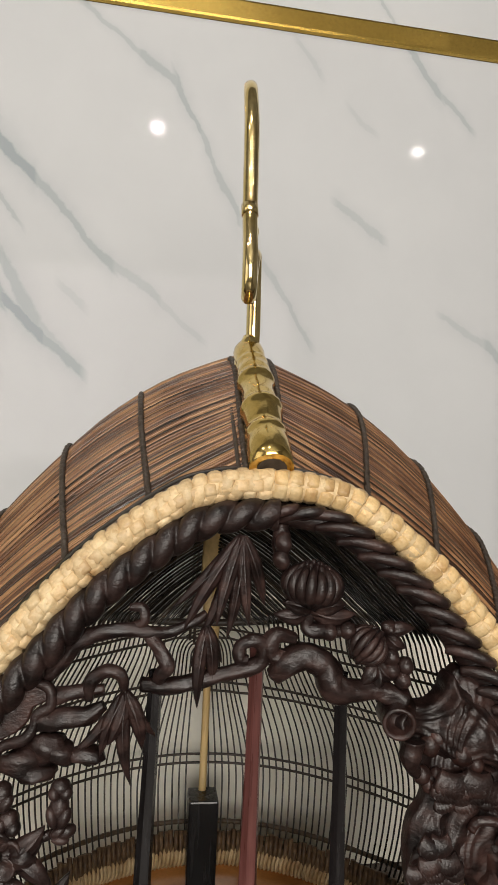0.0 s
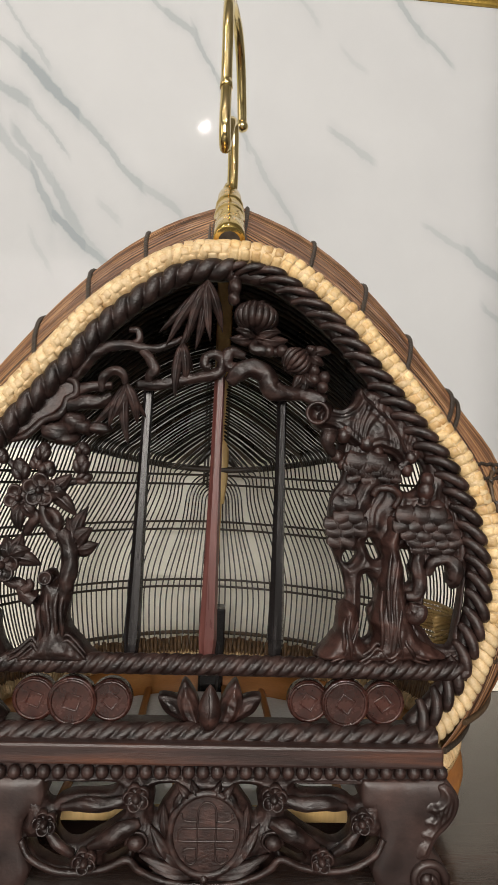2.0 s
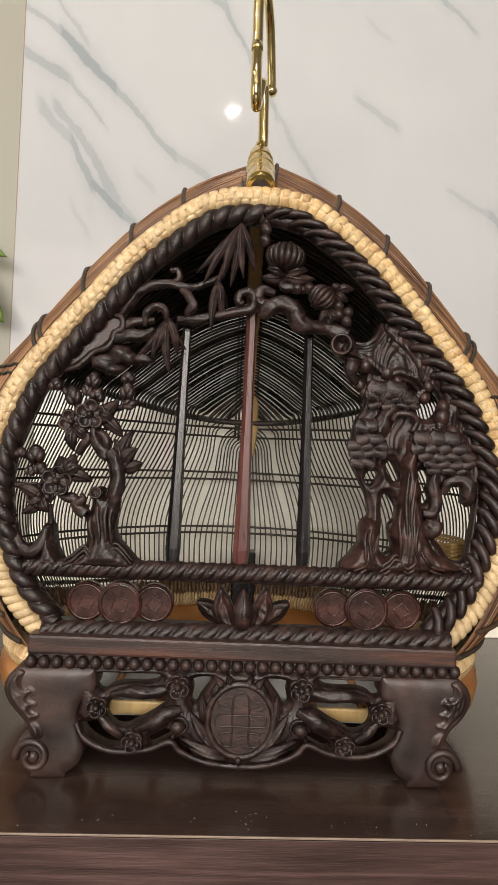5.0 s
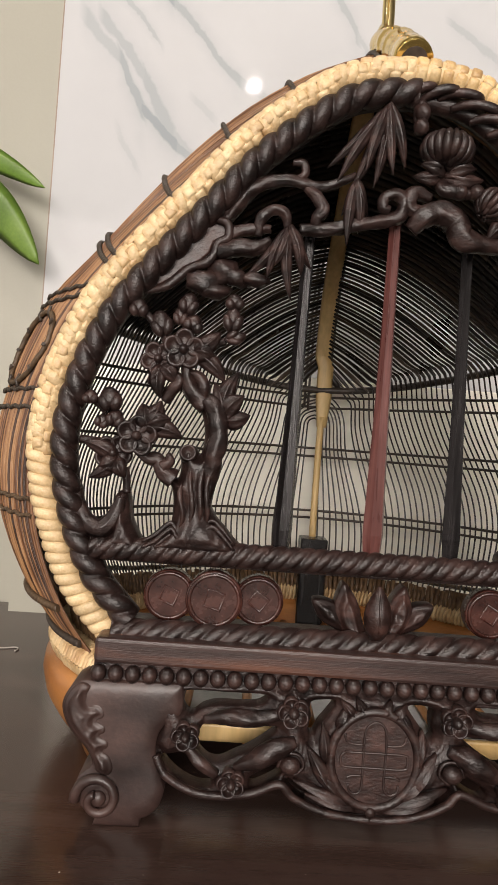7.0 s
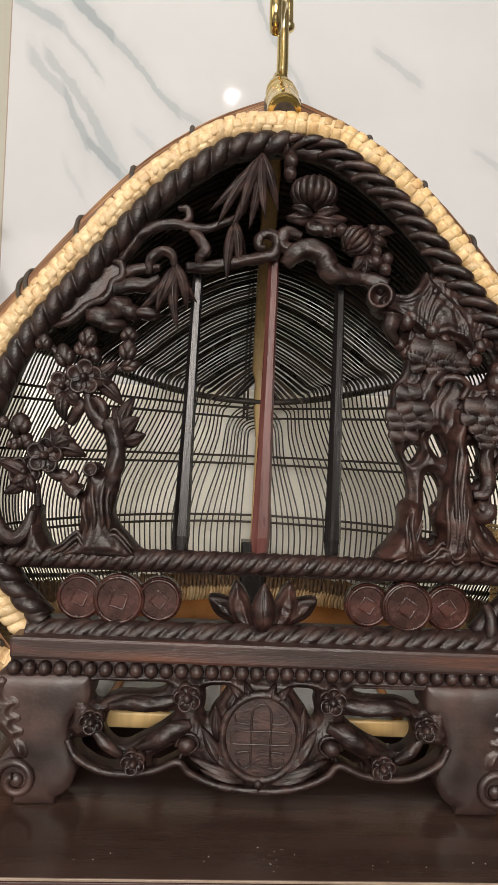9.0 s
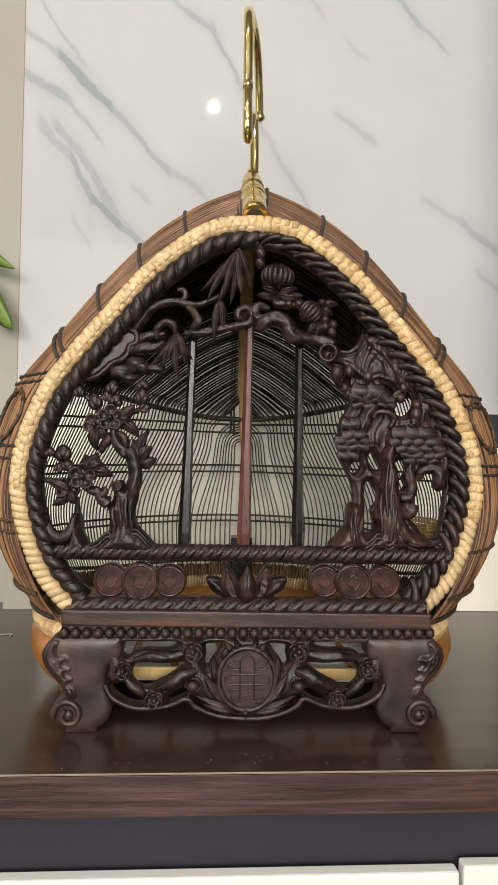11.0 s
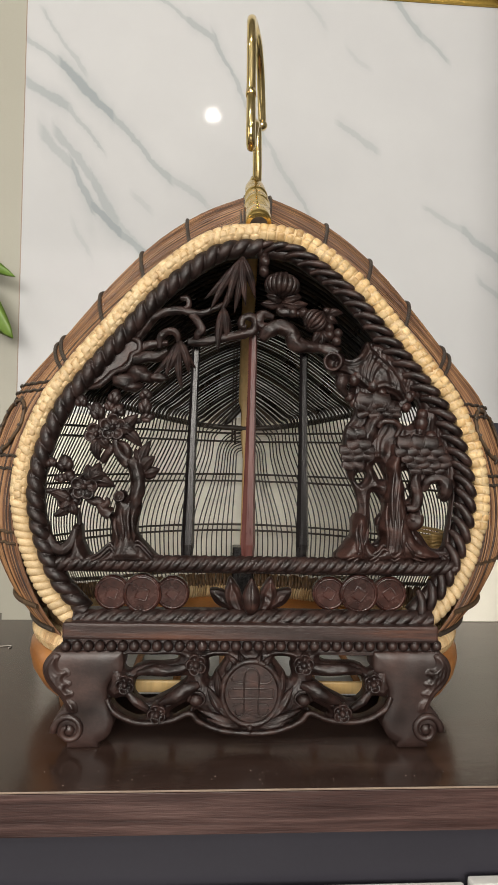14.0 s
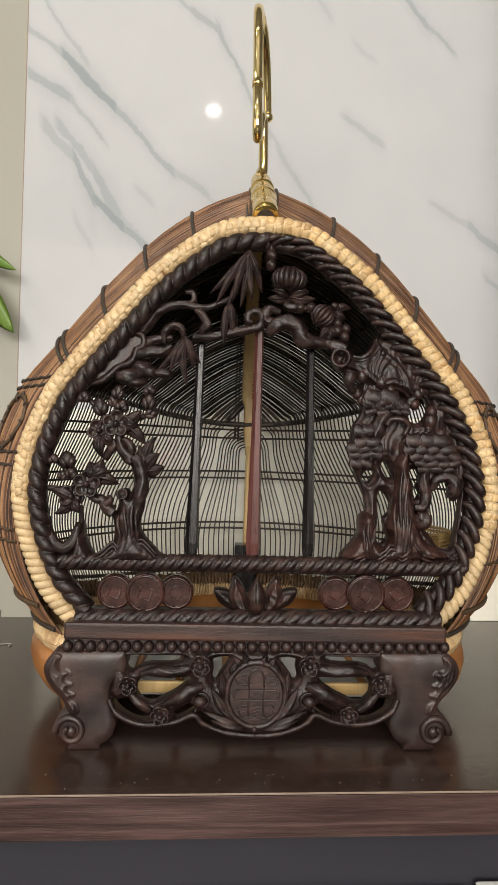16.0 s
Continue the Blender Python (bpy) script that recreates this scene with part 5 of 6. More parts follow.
def calyx(a, b, w, h, lean):
    """A plump bud held by a cup of two lobes."""
    bm = B()
    turn = Matrix.Rotation(lean, 3, "Y")
    blob(bm, grid(a, b, -0.005), (w * U, w * U * 0.9, h * U), turn, 14, 10, 0.15, a * 0.1)
    for s in (-1, 1):
        blob(bm, grid(a, b, -0.006) + turn @ Vector((s * w * U * 0.55, -0.0004, -h * U * 0.35)), (w * U * 0.62, w * U * 0.7, h * U * 0.72), turn @ Matrix.Rotation(s * 0.35, 3, "Y"), 12, 8, 0.1, b * 0.1)
    part("bud", bm, EBONY, panel)


for q in ((148, 705, 8, 9, 0.0), (175, 722, 9, 13, -0.3), (205, 697, 8, 11, 0.2), (212, 720, 9, 9, 0.3), (258, 692, 8, 8, 0.0), (257, 712, 8, 13, 0.1), (262, 733, 6, 10, 1.3), (121, 812, 10, 12, -0.1), (128, 834, 8, 9, 0.2), (98, 811, 7, 7, 0.0), (113, 838, 6, 7, 0.4), (196, 712, 6, 9, 0.0)):
    calyx(q[0], q[1], q[2] * 1.2, q[3] * 1.15, q[4])
for a, b in (((148, 705), (168, 722)), ((175, 730), (182, 742)), ((205, 704), (203, 728)), ((257, 720), (252, 738)), ((250, 738), (222, 745)), ((121, 822), (135, 848)), ((98, 811), (118, 828)), ((90, 860), (120, 862)), ((206, 768), (202, 758)), ((146, 918), (142, 890))):
    limb("twig", [grid(*a, -0.003), grid((a[0] + b[0]) / 2 + 1.5, (a[1] + b[1]) / 2, -0.004), grid(*b, -0.004)], [5 * U, 4.5 * U, 5 * U])

relief("trunk", [(165, 985), (178, 972), (192, 962), (199, 948), (200, 925), (196, 908), (184, 903), (181, 892), (192, 893), (203, 900), (207, 885), (205, 870), (212, 861), (222, 862), (228, 872), (232, 850), (229, 828), (222, 815),
                 (208, 806), (203, 795), (215, 797), (228, 806), (238, 800), (243, 815), (250, 830), (249, 850), (243, 870), (244, 895), (243, 925), (250, 942), (262, 955), (275, 970), (286, 985)], 0.0085, 0.0005, EBONY, "gnarled plum trunk on a wavy root mound", seed=1.0)
relief("stem", [(116, 985), (126, 967), (131, 945), (132, 926), (139, 917), (148, 921), (151, 945), (158, 962), (166, 975), (174, 985)], 0.0065, 0.0006, EBONY, "folded plum stem on the rail", seed=4.0)
lathe_knot = lathe(B(), grid(213, 870, -0.0085), (0.05, -1, 0.25), [(0.0035, -0.004), (0.0034, 0.001), (0.0030, 0.0018), (0.0024, 0.0014), (0.0016, 0.0002), (0.0003, 0.0)], 14)
part("knot_hole", lathe_knot, EBONY, panel, "round sawn knot on the trunk")
limb("branch", [grid(235, 940, -0.004), grid(239, 905, -0.007), grid(243, 875, -0.008), grid(247, 848, -0.008), grid(243, 822, -0.008), grid(232, 806, -0.007)], [3 * U, 8 * U, 11 * U, 11 * U, 11 * U, 9 * U])

# -- flowing grain cut into both trunks and their root mounds --
def grain(x, low, high, sway, lean, mat, phase=0.0):
    line = []
    for k in range(7):
        s = k / 6
        line.append(grid(x + lean * s + sway * math.sin(phase + 5.5 * s), low + (high - low) * s, -0.0106 + 0.0022 * (2 * s - 1) ** 2))
    limb("bark_ridge", line, [1.2 * U, 2.6 * U, 3.0 * U, 2.8 * U, 3.0 * U, 2.4 * U, 1.0 * U], mat=mat, n=4, rough=0.1)


for x, low, high, lean, ph in ((207, 955, 905, 2, 0.4), (217, 958, 885, 3, 0.0), (226, 955, 880, 8, 0.8), (236, 950, 880, 5, 1.4)):
    grain(x, low, high, 3.0, lean, EBONY, ph)
for x, low, high, lean, ph in ((622, 972, 916, 8, 0.3), (634, 974, 908, 2, 1.0), (676, 968, 880, 6, 0.2), (688, 972, 822, 4, 0.9), (698, 970, 836, 2, 1.6), (708, 972, 900, -4, 2.2), (724, 974, 942, -10, 0.6)):
    grain(x, low, high, 3.0, lean, EBONY_RED, ph)
for crest, mat in ((((166, 981), (180, 973), (192, 962), (199, 958), (205, 966), (214, 974)), EBONY), (((213, 976), (226, 972), (237, 958), (246, 953), (256, 961), (272, 979)), EBONY),
                   (((608, 979), (626, 970), (638, 953), (646, 930)), EBONY_RED), (((648, 979), (663, 970), (672, 960), (682, 964), (690, 973), (700, 968), (708, 957), (718, 960), (728, 969), (748, 975)), EBONY_RED)):
    for drop, deep in ((0, -0.0088), (7, -0.0070), (-7, -0.0078)):
        limb("root_wave", [grid(a, b + drop, deep) for a, b in crest], [1.4 * U] + [2.8 * U] * (len(crest) - 2) + [1.4 * U], mat=mat, n=5, rough=0.08)

# -- pine tree --
# the openings sawn through the pine board: between the foliage, and low beside the trunk
PINE_UPPER = (((681, 691), (690, 682), (704, 690), (690, 700)),
              ((703, 736), (702, 718), (717, 701), (729, 697), (737, 714), (733, 730), (722, 742), (710, 742)),
              ((622, 839), (628, 827), (641, 824), (642, 835), (632, 846)),
              ((655, 820), (661, 808), (669, 818), (677, 838), (666, 838)),
              ((703, 833), (708, 823), (719, 824), (723, 840), (718, 851), (723, 866), (712, 876), (711, 850)))
PINE_LOWER = (((652, 861), (661, 863), (672, 882), (671, 895), (661, 908), (661, 918), (668, 931), (664, 946), (654, 952), (648, 940), (650, 905), (649, 880)),
              ((714, 894), (720, 888), (734, 887), (735, 895)),
              ((742, 856), (756, 836), (770, 839), (775, 856), (774, 872), (786, 868), (791, 848), (795, 862), (792, 892), (786, 926), (780, 956), (770, 961), (755, 956), (741, 936), (732, 926), (739, 915), (740, 880)))
relief("pine_board", [(598, 981), (600, 955), (618, 940), (623, 908), (629, 893), (627, 872), (620, 850), (611, 832), (604, 805), (602, 775), (607, 748), (618, 732), (622, 712), (612, 695), (616, 672), (630, 652), (640, 625), (646, 602), (658, 594), (680, 606),
                      (704, 630), (726, 656), (744, 682), (762, 710), (778, 742), (793, 775), (802, 805), (803, 845), (798, 890), (791, 940), (783, 981)], 0.0052, 0.0006, EBONY, "pierced board behind the pine", seed=6.0, plane=0.0005, uneven=0.0030, back=0.0070,
       holes=PINE_UPPER + PINE_LOWER)
relief("trunk", [(602, 981), (604, 953), (617, 934), (618, 909), (626, 898), (636, 899), (645, 908), (647, 939), (653, 954), (661, 959), (668, 953), (668, 938), (664, 923), (669, 908), (673, 895), (675, 870), (681, 838),
                 (677, 814), (685, 795), (687, 776), (704, 775), (706, 800), (704, 822), (709, 846), (709, 868), (714, 890), (718, 911), (727, 936), (738, 951), (753, 959), (765, 978)], 0.0085, 0.0005, EBONY_RED, "gnarled pine trunk on a wavy root mound", seed=2.0)
limb("branch", [pine(390, 690, -0.003), pine(430, 685, -0.004), pine(450, 640, -0.004), pine(440, 560, -0.004), pine(450, 500, -0.004)], [7 * U, 8 * U, 10 * U, 9 * U, 7 * U])
limb("branch", [pine(480, 600, -0.003), pine(510, 545, -0.004), pine(560, 530, -0.004), pine(600, 560, -0.004), pine(598, 620, -0.004), pine(570, 640, -0.003)], [6 * U, 9 * U, 10 * U, 12 * U, 10 * U, 6 * U])
limb("stump", [pine(395, 760, -0.004), pine(430, 755, -0.006), pine(440, 720, -0.006)], [14 * U, 16 * U, 12 * U], mat=EBONY_RED)



def tuft(a, b, y=0.0):
    """The foliage's places in the camera's view, laid over the pine."""
    d = (b - 152.8) / 1.151
    return pine((a - 151.4 - 0.034 * d) / 1.148, d, y)


def shell(bm, centre, w, h, tilt, ribs=7):
    """A rounded hanging scale with ribs that fan out to its lower edge."""
    rows = []
    for j in range(7):
        v = j / 6
        half = w * 0.5 * (0.62 + 0.38 * math.sin(math.pi * 0.5 * min(1, v * 1.6))) * (math.sqrt(max(0.0, 1 - max(0, (v - 0.55) / 0.45) ** 2.4)) * 0.9 + 0.1)
        row = []
        for i in range(15):
            u = -1 + 2 * i / 14
            lift = 0.0036 * math.sin(math.pi * (0.12 + 0.76 * v)) ** 0.7 * (1 - 0.55 * u * u) + 0.00060 * math.cos(ribs * math.pi * u) * min(1, v * 2) - (0.0016 if j == 6 else 0)
            row.append(bm.verts.new(centre + tilt @ Vector((u * half, -lift, h * (0.5 - v) - 0.10 * h * (u * u) * -1))))
        rows.append(row)
    for r0, r1 in zip(rows, rows[1:]):
        for k in range(14):
            bm.faces.new((r0[k], r1[k], r1[k + 1], r0[k + 1])).smooth = True
    ring = rows[0] + [r[-1] for r in rows[1:]] + list(reversed(rows[-1][:-1])) + [r[0] for r in reversed(rows[1:-1])]
    hub = bm.verts.new(centre + Vector((0, 0.003, 0)))
    for k in range(len(ring)):
        bm.faces.new((ring[k], ring[(k + 1) % len(ring)], hub))


def pine_pad(rows, seed):
    """A cushion of pine foliage: overlapping scales; each row: height, scale size, and where its scales hang."""
    rng = random.Random(seed)
    for k, (b, w, h, places) in enumerate(rows):
        for a in places:
            bm = B()
            turn = Matrix.Rotation(rng.uniform(-0.38, 0.38), 3, "Y")
            shell(bm, tuft(a, b + rng.uniform(-5, 5), -0.0030 - 0.0011 * (len(rows) - k)), w * 0.000112, h * 0.000118, turn)
            part("pine_scale", bm, EBONY, panel)


lump("pad", tuft(440, 330, -0.002), (0.0115, 0.004, 0.0058), bumps=0.3, seed=2)
lump("pad", tuft(310, 620, -0.001), (0.0080, 0.004, 0.0090), bumps=0.3, seed=3)
lump("pad", tuft(710, 610, -0.001), (0.0135, 0.004, 0.0100), bumps=0.3, seed=4)
pine_pad([(298, 120, 80, (372, 462)), (325, 100, 66, (350, 420, 500)), (352, 96, 56, (395, 470, 535)), (384, 82, 46, (358, 430, 500, 548))], 5)
pine_pad([(500, 80, 66, (290, 330)), (566, 84, 66, (300, 362)), (600, 76, 60, (250, 318, 384)), (640, 78, 60, (262, 330, 385)), (690, 80, 62, (268, 322))], 6)
pine_pad([(560, 96, 80, (610, 690, 765)), (605, 86, 64, (592, 660, 735, 805)), (648, 86, 60, (630, 700, 772, 838)), (688, 84, 56, (655, 725, 795, 850)), (722, 80, 52, (672, 750, 828))], 7)
limb("trunk", [pine(150, 500, -0.001), pine(165, 400, -0.002), pine(200, 300, -0.002), pine(250, 200, -0.001), pine(290, 110, 0.0)], [8 * U, 13 * U, 15 * U, 16 * U, 10 * U], rough=0.3)
limb("trunk", [pine(330, 360, -0.002), pine(400, 340, -0.002), pine(480, 400, -0.002), pine(560, 470, -0.001)], [9 * U, 12 * U, 13 * U, 8 * U], rough=0.3)
for q, r in (((130, 20), 11), ((155, 0), 10), ((230, 50), 12), ((275, 85), 9), ((105, 110), 9), ((125, 140), 8), ((150, 110), 7), ((400, 160), 9), ((420, 105), 9), ((435, 95), 7), ((490, 200), 10), ((480, 245), 12), ((530, 320), 12), ((545, 360), 16), ((90, 390), 8), ((90, 470), 9)):
    lump("cone_bud", pine(*q, -0.004), (r * U, r * U, r * U * 1.1), mat=EBONY_RED, bumps=0.15, seed=q[1] * 0.1)
for a, b in (((400, 165), (370, 130)), ((430, 100), (350, 170)), ((490, 205), (470, 290)), ((480, 250), (470, 300)), ((230, 60), (250, 120)), ((110, 115), (170, 130))):
    limb("twig", [pine(*a, -0.003), pine((a[0] + b[0]) / 2, (a[1] + b[1]) / 2, -0.004), pine(*b, -0.004)], [6 * U, 6 * U, 6 * U])
bm = B()
c = pine(315, 275, -0.007)
tube(bm, smooth([c + Vector((-20 * U, 0, 2 * U)), c + Vector((-14 * U, -0.001, 12 * U)), c + Vector((4 * U, -0.002, 12 * U)), c + Vector((16 * U, -0.001, 2 * U)), c + Vector((10 * U, 0, -14 * U))], 5), 5 * U, 7)
part("curl", bm, EBONY_RED, panel)

# -- coins and lotus between the rails --
def coin(a, b, r, y, turn, mat=COIN_WOOD):
    root_m = Matrix.Translation(grid(a, b, y)) @ Matrix.Rotation(turn, 4, "Y")
    bm = B()
    circle = [(math.cos(t) * r, math.sin(t) * r) for t in np.linspace(0, 2 * math.pi, 33)[:-1]]
    plate(bm, circle, -0.002, 0.004, 0.0008)
    tube(bm, [Vector((math.cos(t) * r * 0.86, -0.0021, math.sin(t) * r * 0.86)) for t in np.linspace(0, 2 * math.pi, 33)], 0.0009, 5, caps=False)
    s = r * 0.30
    tube(bm, [Vector((x * s, -0.0021, z * s)) for x, z in ((-1, -1), (1, -1), (1, 1), (-1, 1), (-1, -1))], 0.0006, 5, caps=False)
    ob = part("coin", bm, mat, panel, "carved coin with a square centre")
    ob.matrix_basis = root_m
    return ob


for a, b, r, y, t in ((203, 1034, 30, 0.0005, 0.35), (254, 1036, 33, -0.0035, 0.3), (306, 1035, 29, -0.001, 0.6), (577, 1036, 29, 0.0005, 0.5), (629, 1037, 33, -0.0035, 0.55), (682, 1037, 30, -0.001, 0.9)):
    coin(a, b, r * U, y, t)
def teardrop(r, h):
    """A pointed lotus bud with a faint centre ridge."""
    return [(r * (math.sin(math.pi * (0.10 + 0.90 * t) ** 1.0) ** 0.8) * (1 - 0.25 * t) + 0.0002, h * t) for t in np.linspace(0, 1, 12)]


bm = lathe(B(), grid(441, 1071, -0.0098), (0, -0.04, 1), teardrop(17 * U, 60 * U), 20)
tube(bm, smooth([grid(441, 1013, -0.0105), grid(441, 1028, -0.0141), grid(441, 1046, -0.0157), grid(441, 1064, -0.0143)], 4), 0.0005, 5)
part("lotus_bud", bm, EBONY_RED, panel)
for s in (-1, 1):
    for k, (petal, plane) in enumerate(((((436, 1075), (414, 1073), (400, 1059), (395, 1040), (399, 1022), (405, 1010), (414, 1018), (423, 1033), (429, 1053)), -0.0020), (((416, 1070), (398, 1064), (382, 1056), (373, 1044), (370, 1031), (384, 1030), (397, 1035), (406, 1048)), -0.0010))):
        relief("lotus_petal", [(a if s < 0 else 882 - a, b) for a, b in petal], 0.0042, 0.0006, EBONY if k else EBONY_RED, "", step=0.0006, back=0.006, seed=11.0 + k, plane=plane, uneven=0.0005)

# ---- the footed stand ----
stand = part("stand", box(B(), foot_sheet(181, 240, -0.016) + Vector((0, 0, 0)), foot_sheet(1193, 209, -0.016) + Vector((0, 0.030, 0)), 0.0014), STAND_TOP, cage, "dark carved stand with scroll feet and a bead row")
bead_me = mesh_of("bead", blob(B(), (0, 0, 0), (0.0031, 0.0031, 0.0034), None, 10, 8), EBONY)
for k in range(34):
    t = k / 33
    p = foot_sheet(192 + t * (1186 - 192), 257 + 3 * t, -0.014)
    shared("bead", bead_me, stand, Matrix.Translation(p))
bm = B(); box(bm, foot_sheet(183, 275, -0.0125), foot_sheet(1192, 243, -0.0125) + Vector((0, 0.012, 0)), 0.0006)
part("bead_rail", bm, EBONY, stand)


def leg(sign):
    """A scroll leg: broad shoulder, waisted shin, a rolled toe and a small block below."""
    out = [(104, 1137), (112, 1136), (140, 1136), (190, 1136), (214, 1136), (220, 1138), (221, 1154), (219, 1170), (206, 1178), (197, 1190), (193, 1204), (194, 1224), (200, 1241), (205, 1258), (199, 1277), (188, 1288), (179, 1292), (179, 1299), (176, 1301), (152, 1301), (128, 1301), (126, 1299), (127, 1291),
           (112, 1281), (103, 1263), (107, 1246), (119, 1236), (121, 1227), (112, 1212), (99, 1199), (88, 1182), (84, 1164), (91, 1147)]
    mid = 438.5

    def q(a, b, y=-0.012):
        return grid(a, b, y) if sign < 0 else grid(2 * mid - a, b + 4, y)
    legp = relief("leg", [(a, b) if sign < 0 else (2 * mid - a, b + 4) for a, b in out], 0.0018, 0.0, EBONY_PAINTED_SHEEN, "scroll leg with carved leaf edge", step=0.0008, back=0.004, seed=9.0, plane=-0.0160, parent=stand, uneven=0.0004)
    bm = B()
    c = q(134, 1263) + Vector((0, -0.0052, 0))
    pts = []
    for k in range(24):
        a = 3.3 - k * 0.33 if sign < 0 else math.pi - 3.3 + k * 0.33
        r = (26 - 0.82 * k) * U
        pts.append(c + Vector((math.cos(a) * r, 0.0010 - 0.00010 * k, math.sin(a) * r)))
    tube(bm, pts, [0.0021 - 0.00003 * k for k in range(24)], 10)
    blob(bm, c + Vector((0, 0.0008, 0)), (9 * U, 0.0022, 9 * U))
    part("scroll", bm, EBONY_PAINTED_SHEEN, legp)
    lobed = [(104, 1139), (93, 1147), (86, 1164), (90, 1182), (101, 1198), (114, 1211), (123, 1227), (127, 1238), (139, 1243), (146, 1238), (146, 1229), (141, 1219), (133, 1215), (139, 1211), (139, 1203), (129, 1198),
             (135, 1194), (135, 1186), (126, 1181), (133, 1177), (133, 1168), (125, 1161), (116, 1161), (113, 1152), (115, 1142)]
    relief("leaf_edge", [(a, b) if sign < 0 else (2 * mid - a, b + 4) for a, b in lobed], 0.0030, 0.0005, EBONY_PAINTED_SHEEN, "", step=0.0006, edge=0.0008, back=-0.015, seed=7.0, plane=-0.0165, parent=legp)
    return legp


leg(-1)
leg(1)
MID = 440.0      # the stand's middle in the camera view's units


def twin(pts):
    """An outline's mirror image on the other half of the stand."""
    return tuple((2 * MID - a, b + 1) for a, b in pts)


ARCS = ((198, 1136), (196, 1180), (190, 1205), (192, 1220), (202, 1238), (220, 1251), (244, 1259), (272, 1262), (302, 1258), (324, 1251), (336, 1247), (348, 1258), (368, 1269), (396, 1276), (420, 1279))
GAPS = (((223, 1143), (270, 1142), (318, 1143), (312, 1154), (290, 1157), (262, 1157), (245, 1162), (234, 1170), (224, 1164)),
        ((370, 1147), (398, 1145), (392, 1158), (380, 1174), (373, 1187), (367, 1180), (370, 1164)),
        ((246, 1181), (262, 1178), (300, 1180), (334, 1179), (322, 1192), (302, 1206), (284, 1215), (268, 1223), (252, 1220), (240, 1204)),
        ((196, 1207), (206, 1216), (226, 1214), (240, 1230), (258, 1238), (262, 1250), (245, 1252), (225, 1244), (207, 1229)),
        ((302, 1239), (318, 1229), (333, 1222), (340, 1231), (325, 1242), (306, 1250)), ((342, 1234), (353, 1239), (372, 1257), (366, 1261), (351, 1251)))
apron = relief("apron", list(ARCS) + [(MID, 1280)] + list(reversed(twin(ARCS))), 0.0046, 0.0004, EBONY, "pierced apron of plum branches", step=0.0007, edge=0.0012, back=-0.0045, seed=14.0, plane=-0.0125, parent=stand, uneven=0.0014,
               holes=GAPS + tuple(twin(g) for g in GAPS))
for s in (-1, 1):
    def S(a, b, y=-0.0175):
        return grid(a, b, y) if s < 0 else grid(2 * MID - a, b + 1, y)
    for a, b, r in ((226, 1191, 18), (280, 1242, 18), (347, 1158, 20)):
        blossom(S(a, b, -0.0185), r * U, parent=apron, turn=0.4 + s, full=True)
    limb("branch_ridge", [S(246, 1172, -0.0160), S(275, 1167, -0.0172), S(305, 1168, -0.0172), S(332, 1162, -0.0165)], [4 * U, 9 * U, 9 * U, 6 * U], parent=apron)
    limb("branch_ridge", [S(284, 1226, -0.0160), S(308, 1214, -0.0176), S(330, 1201, -0.0178), S(352, 1192, -0.0165)], [4 * U, 10 * U, 11 * U, 6 * U], parent=apron)
    limb("branch_ridge", [S(230, 1205, -0.0160), S(245, 1222, -0.0168), S(264, 1234, -0.0160)], [5 * U, 7 * U, 5 * U], parent=apron)
    limb("apron_lip", [S(194, 1216, -0.0150), S(206, 1238, -0.0160), S(238, 1255, -0.0165), S(272, 1258, -0.0165), S(306, 1253, -0.0165), S(336, 1242, -0.0165), S(352, 1256, -0.0165), S(385, 1270, -0.0165), S(415, 1275, -0.0165), S(441, 1276, -0.0165)], [4.5 * U] * 10, parent=apron, rough=0.05)
    bm = B(); blob(bm, S(347, 1219, -0.0165), (12 * U, 0.0036, 10 * U), seg=16, rings=10)
    tube(bm, smooth([S(333, 1222, -0.0165), S(340, 1207, -0.0170), S(356, 1207, -0.0170), S(362, 1220, -0.0170), S(350, 1231, -0.0170)], 5), 2.2 * U, 6)
    part("round_bud", bm, EBONY, apron, "round bud beside the medallion")
    for base, tip, wide, thick in (((396, 1243), (366, 1196), 18, 0.0040), ((388, 1212), (383, 1170), 15, 0.0036), ((418, 1258), (352, 1235), 12, 0.0034), ((424, 1264), (366, 1250), 10, 0.0030), ((408, 1250), (372, 1215), 12, 0.0038),
                                   ((398, 1172), (412, 1146), 12, 0.0030), ((418, 1158), (402, 1142), 12, 0.0030), ((428, 1154), (420, 1138), 12, 0.0030)):
        bm = B(); blade(bm, S(*base, -0.0160), S(*tip, -0.0150), wide * U, thick, bend=(0, -0.0012, 0))
        part("wreath_leaf", bm, EBONY, apron)
c = grid(442, 1206, -0.016)
bm = B()
RX, RZ = 0.0166, 0.0182
plate(bm, [(c.x + math.cos(t) * RX, c.z + math.sin(t) * RZ) for t in np.linspace(0, 2 * math.pi, 41)[:-1]], -0.0178, -0.006, 0.001)
medal = part("medallion", bm, EBONY_RED, stand, "oval medallion with a raised long-life emblem")
bm = B()
tube(bm, [c + Vector((math.cos(t) * RX, -0.0016, math.sin(t) * RZ)) for t in np.linspace(0, 2 * math.pi, 41)], 0.0018, 8, caps=False)
part("medallion_rim", bm, EBONY, medal)
E0 = c + Vector((0, -0.0019, 0))


def stroke(pts, r=0.00055):
    part("emblem_stroke", tube(B(), smooth([E0 + Vector((x * 0.001, 0, z * 0.001)) for x, z in pts], 4), r, 5), EBONY_PAINTED_SHEEN, medal)


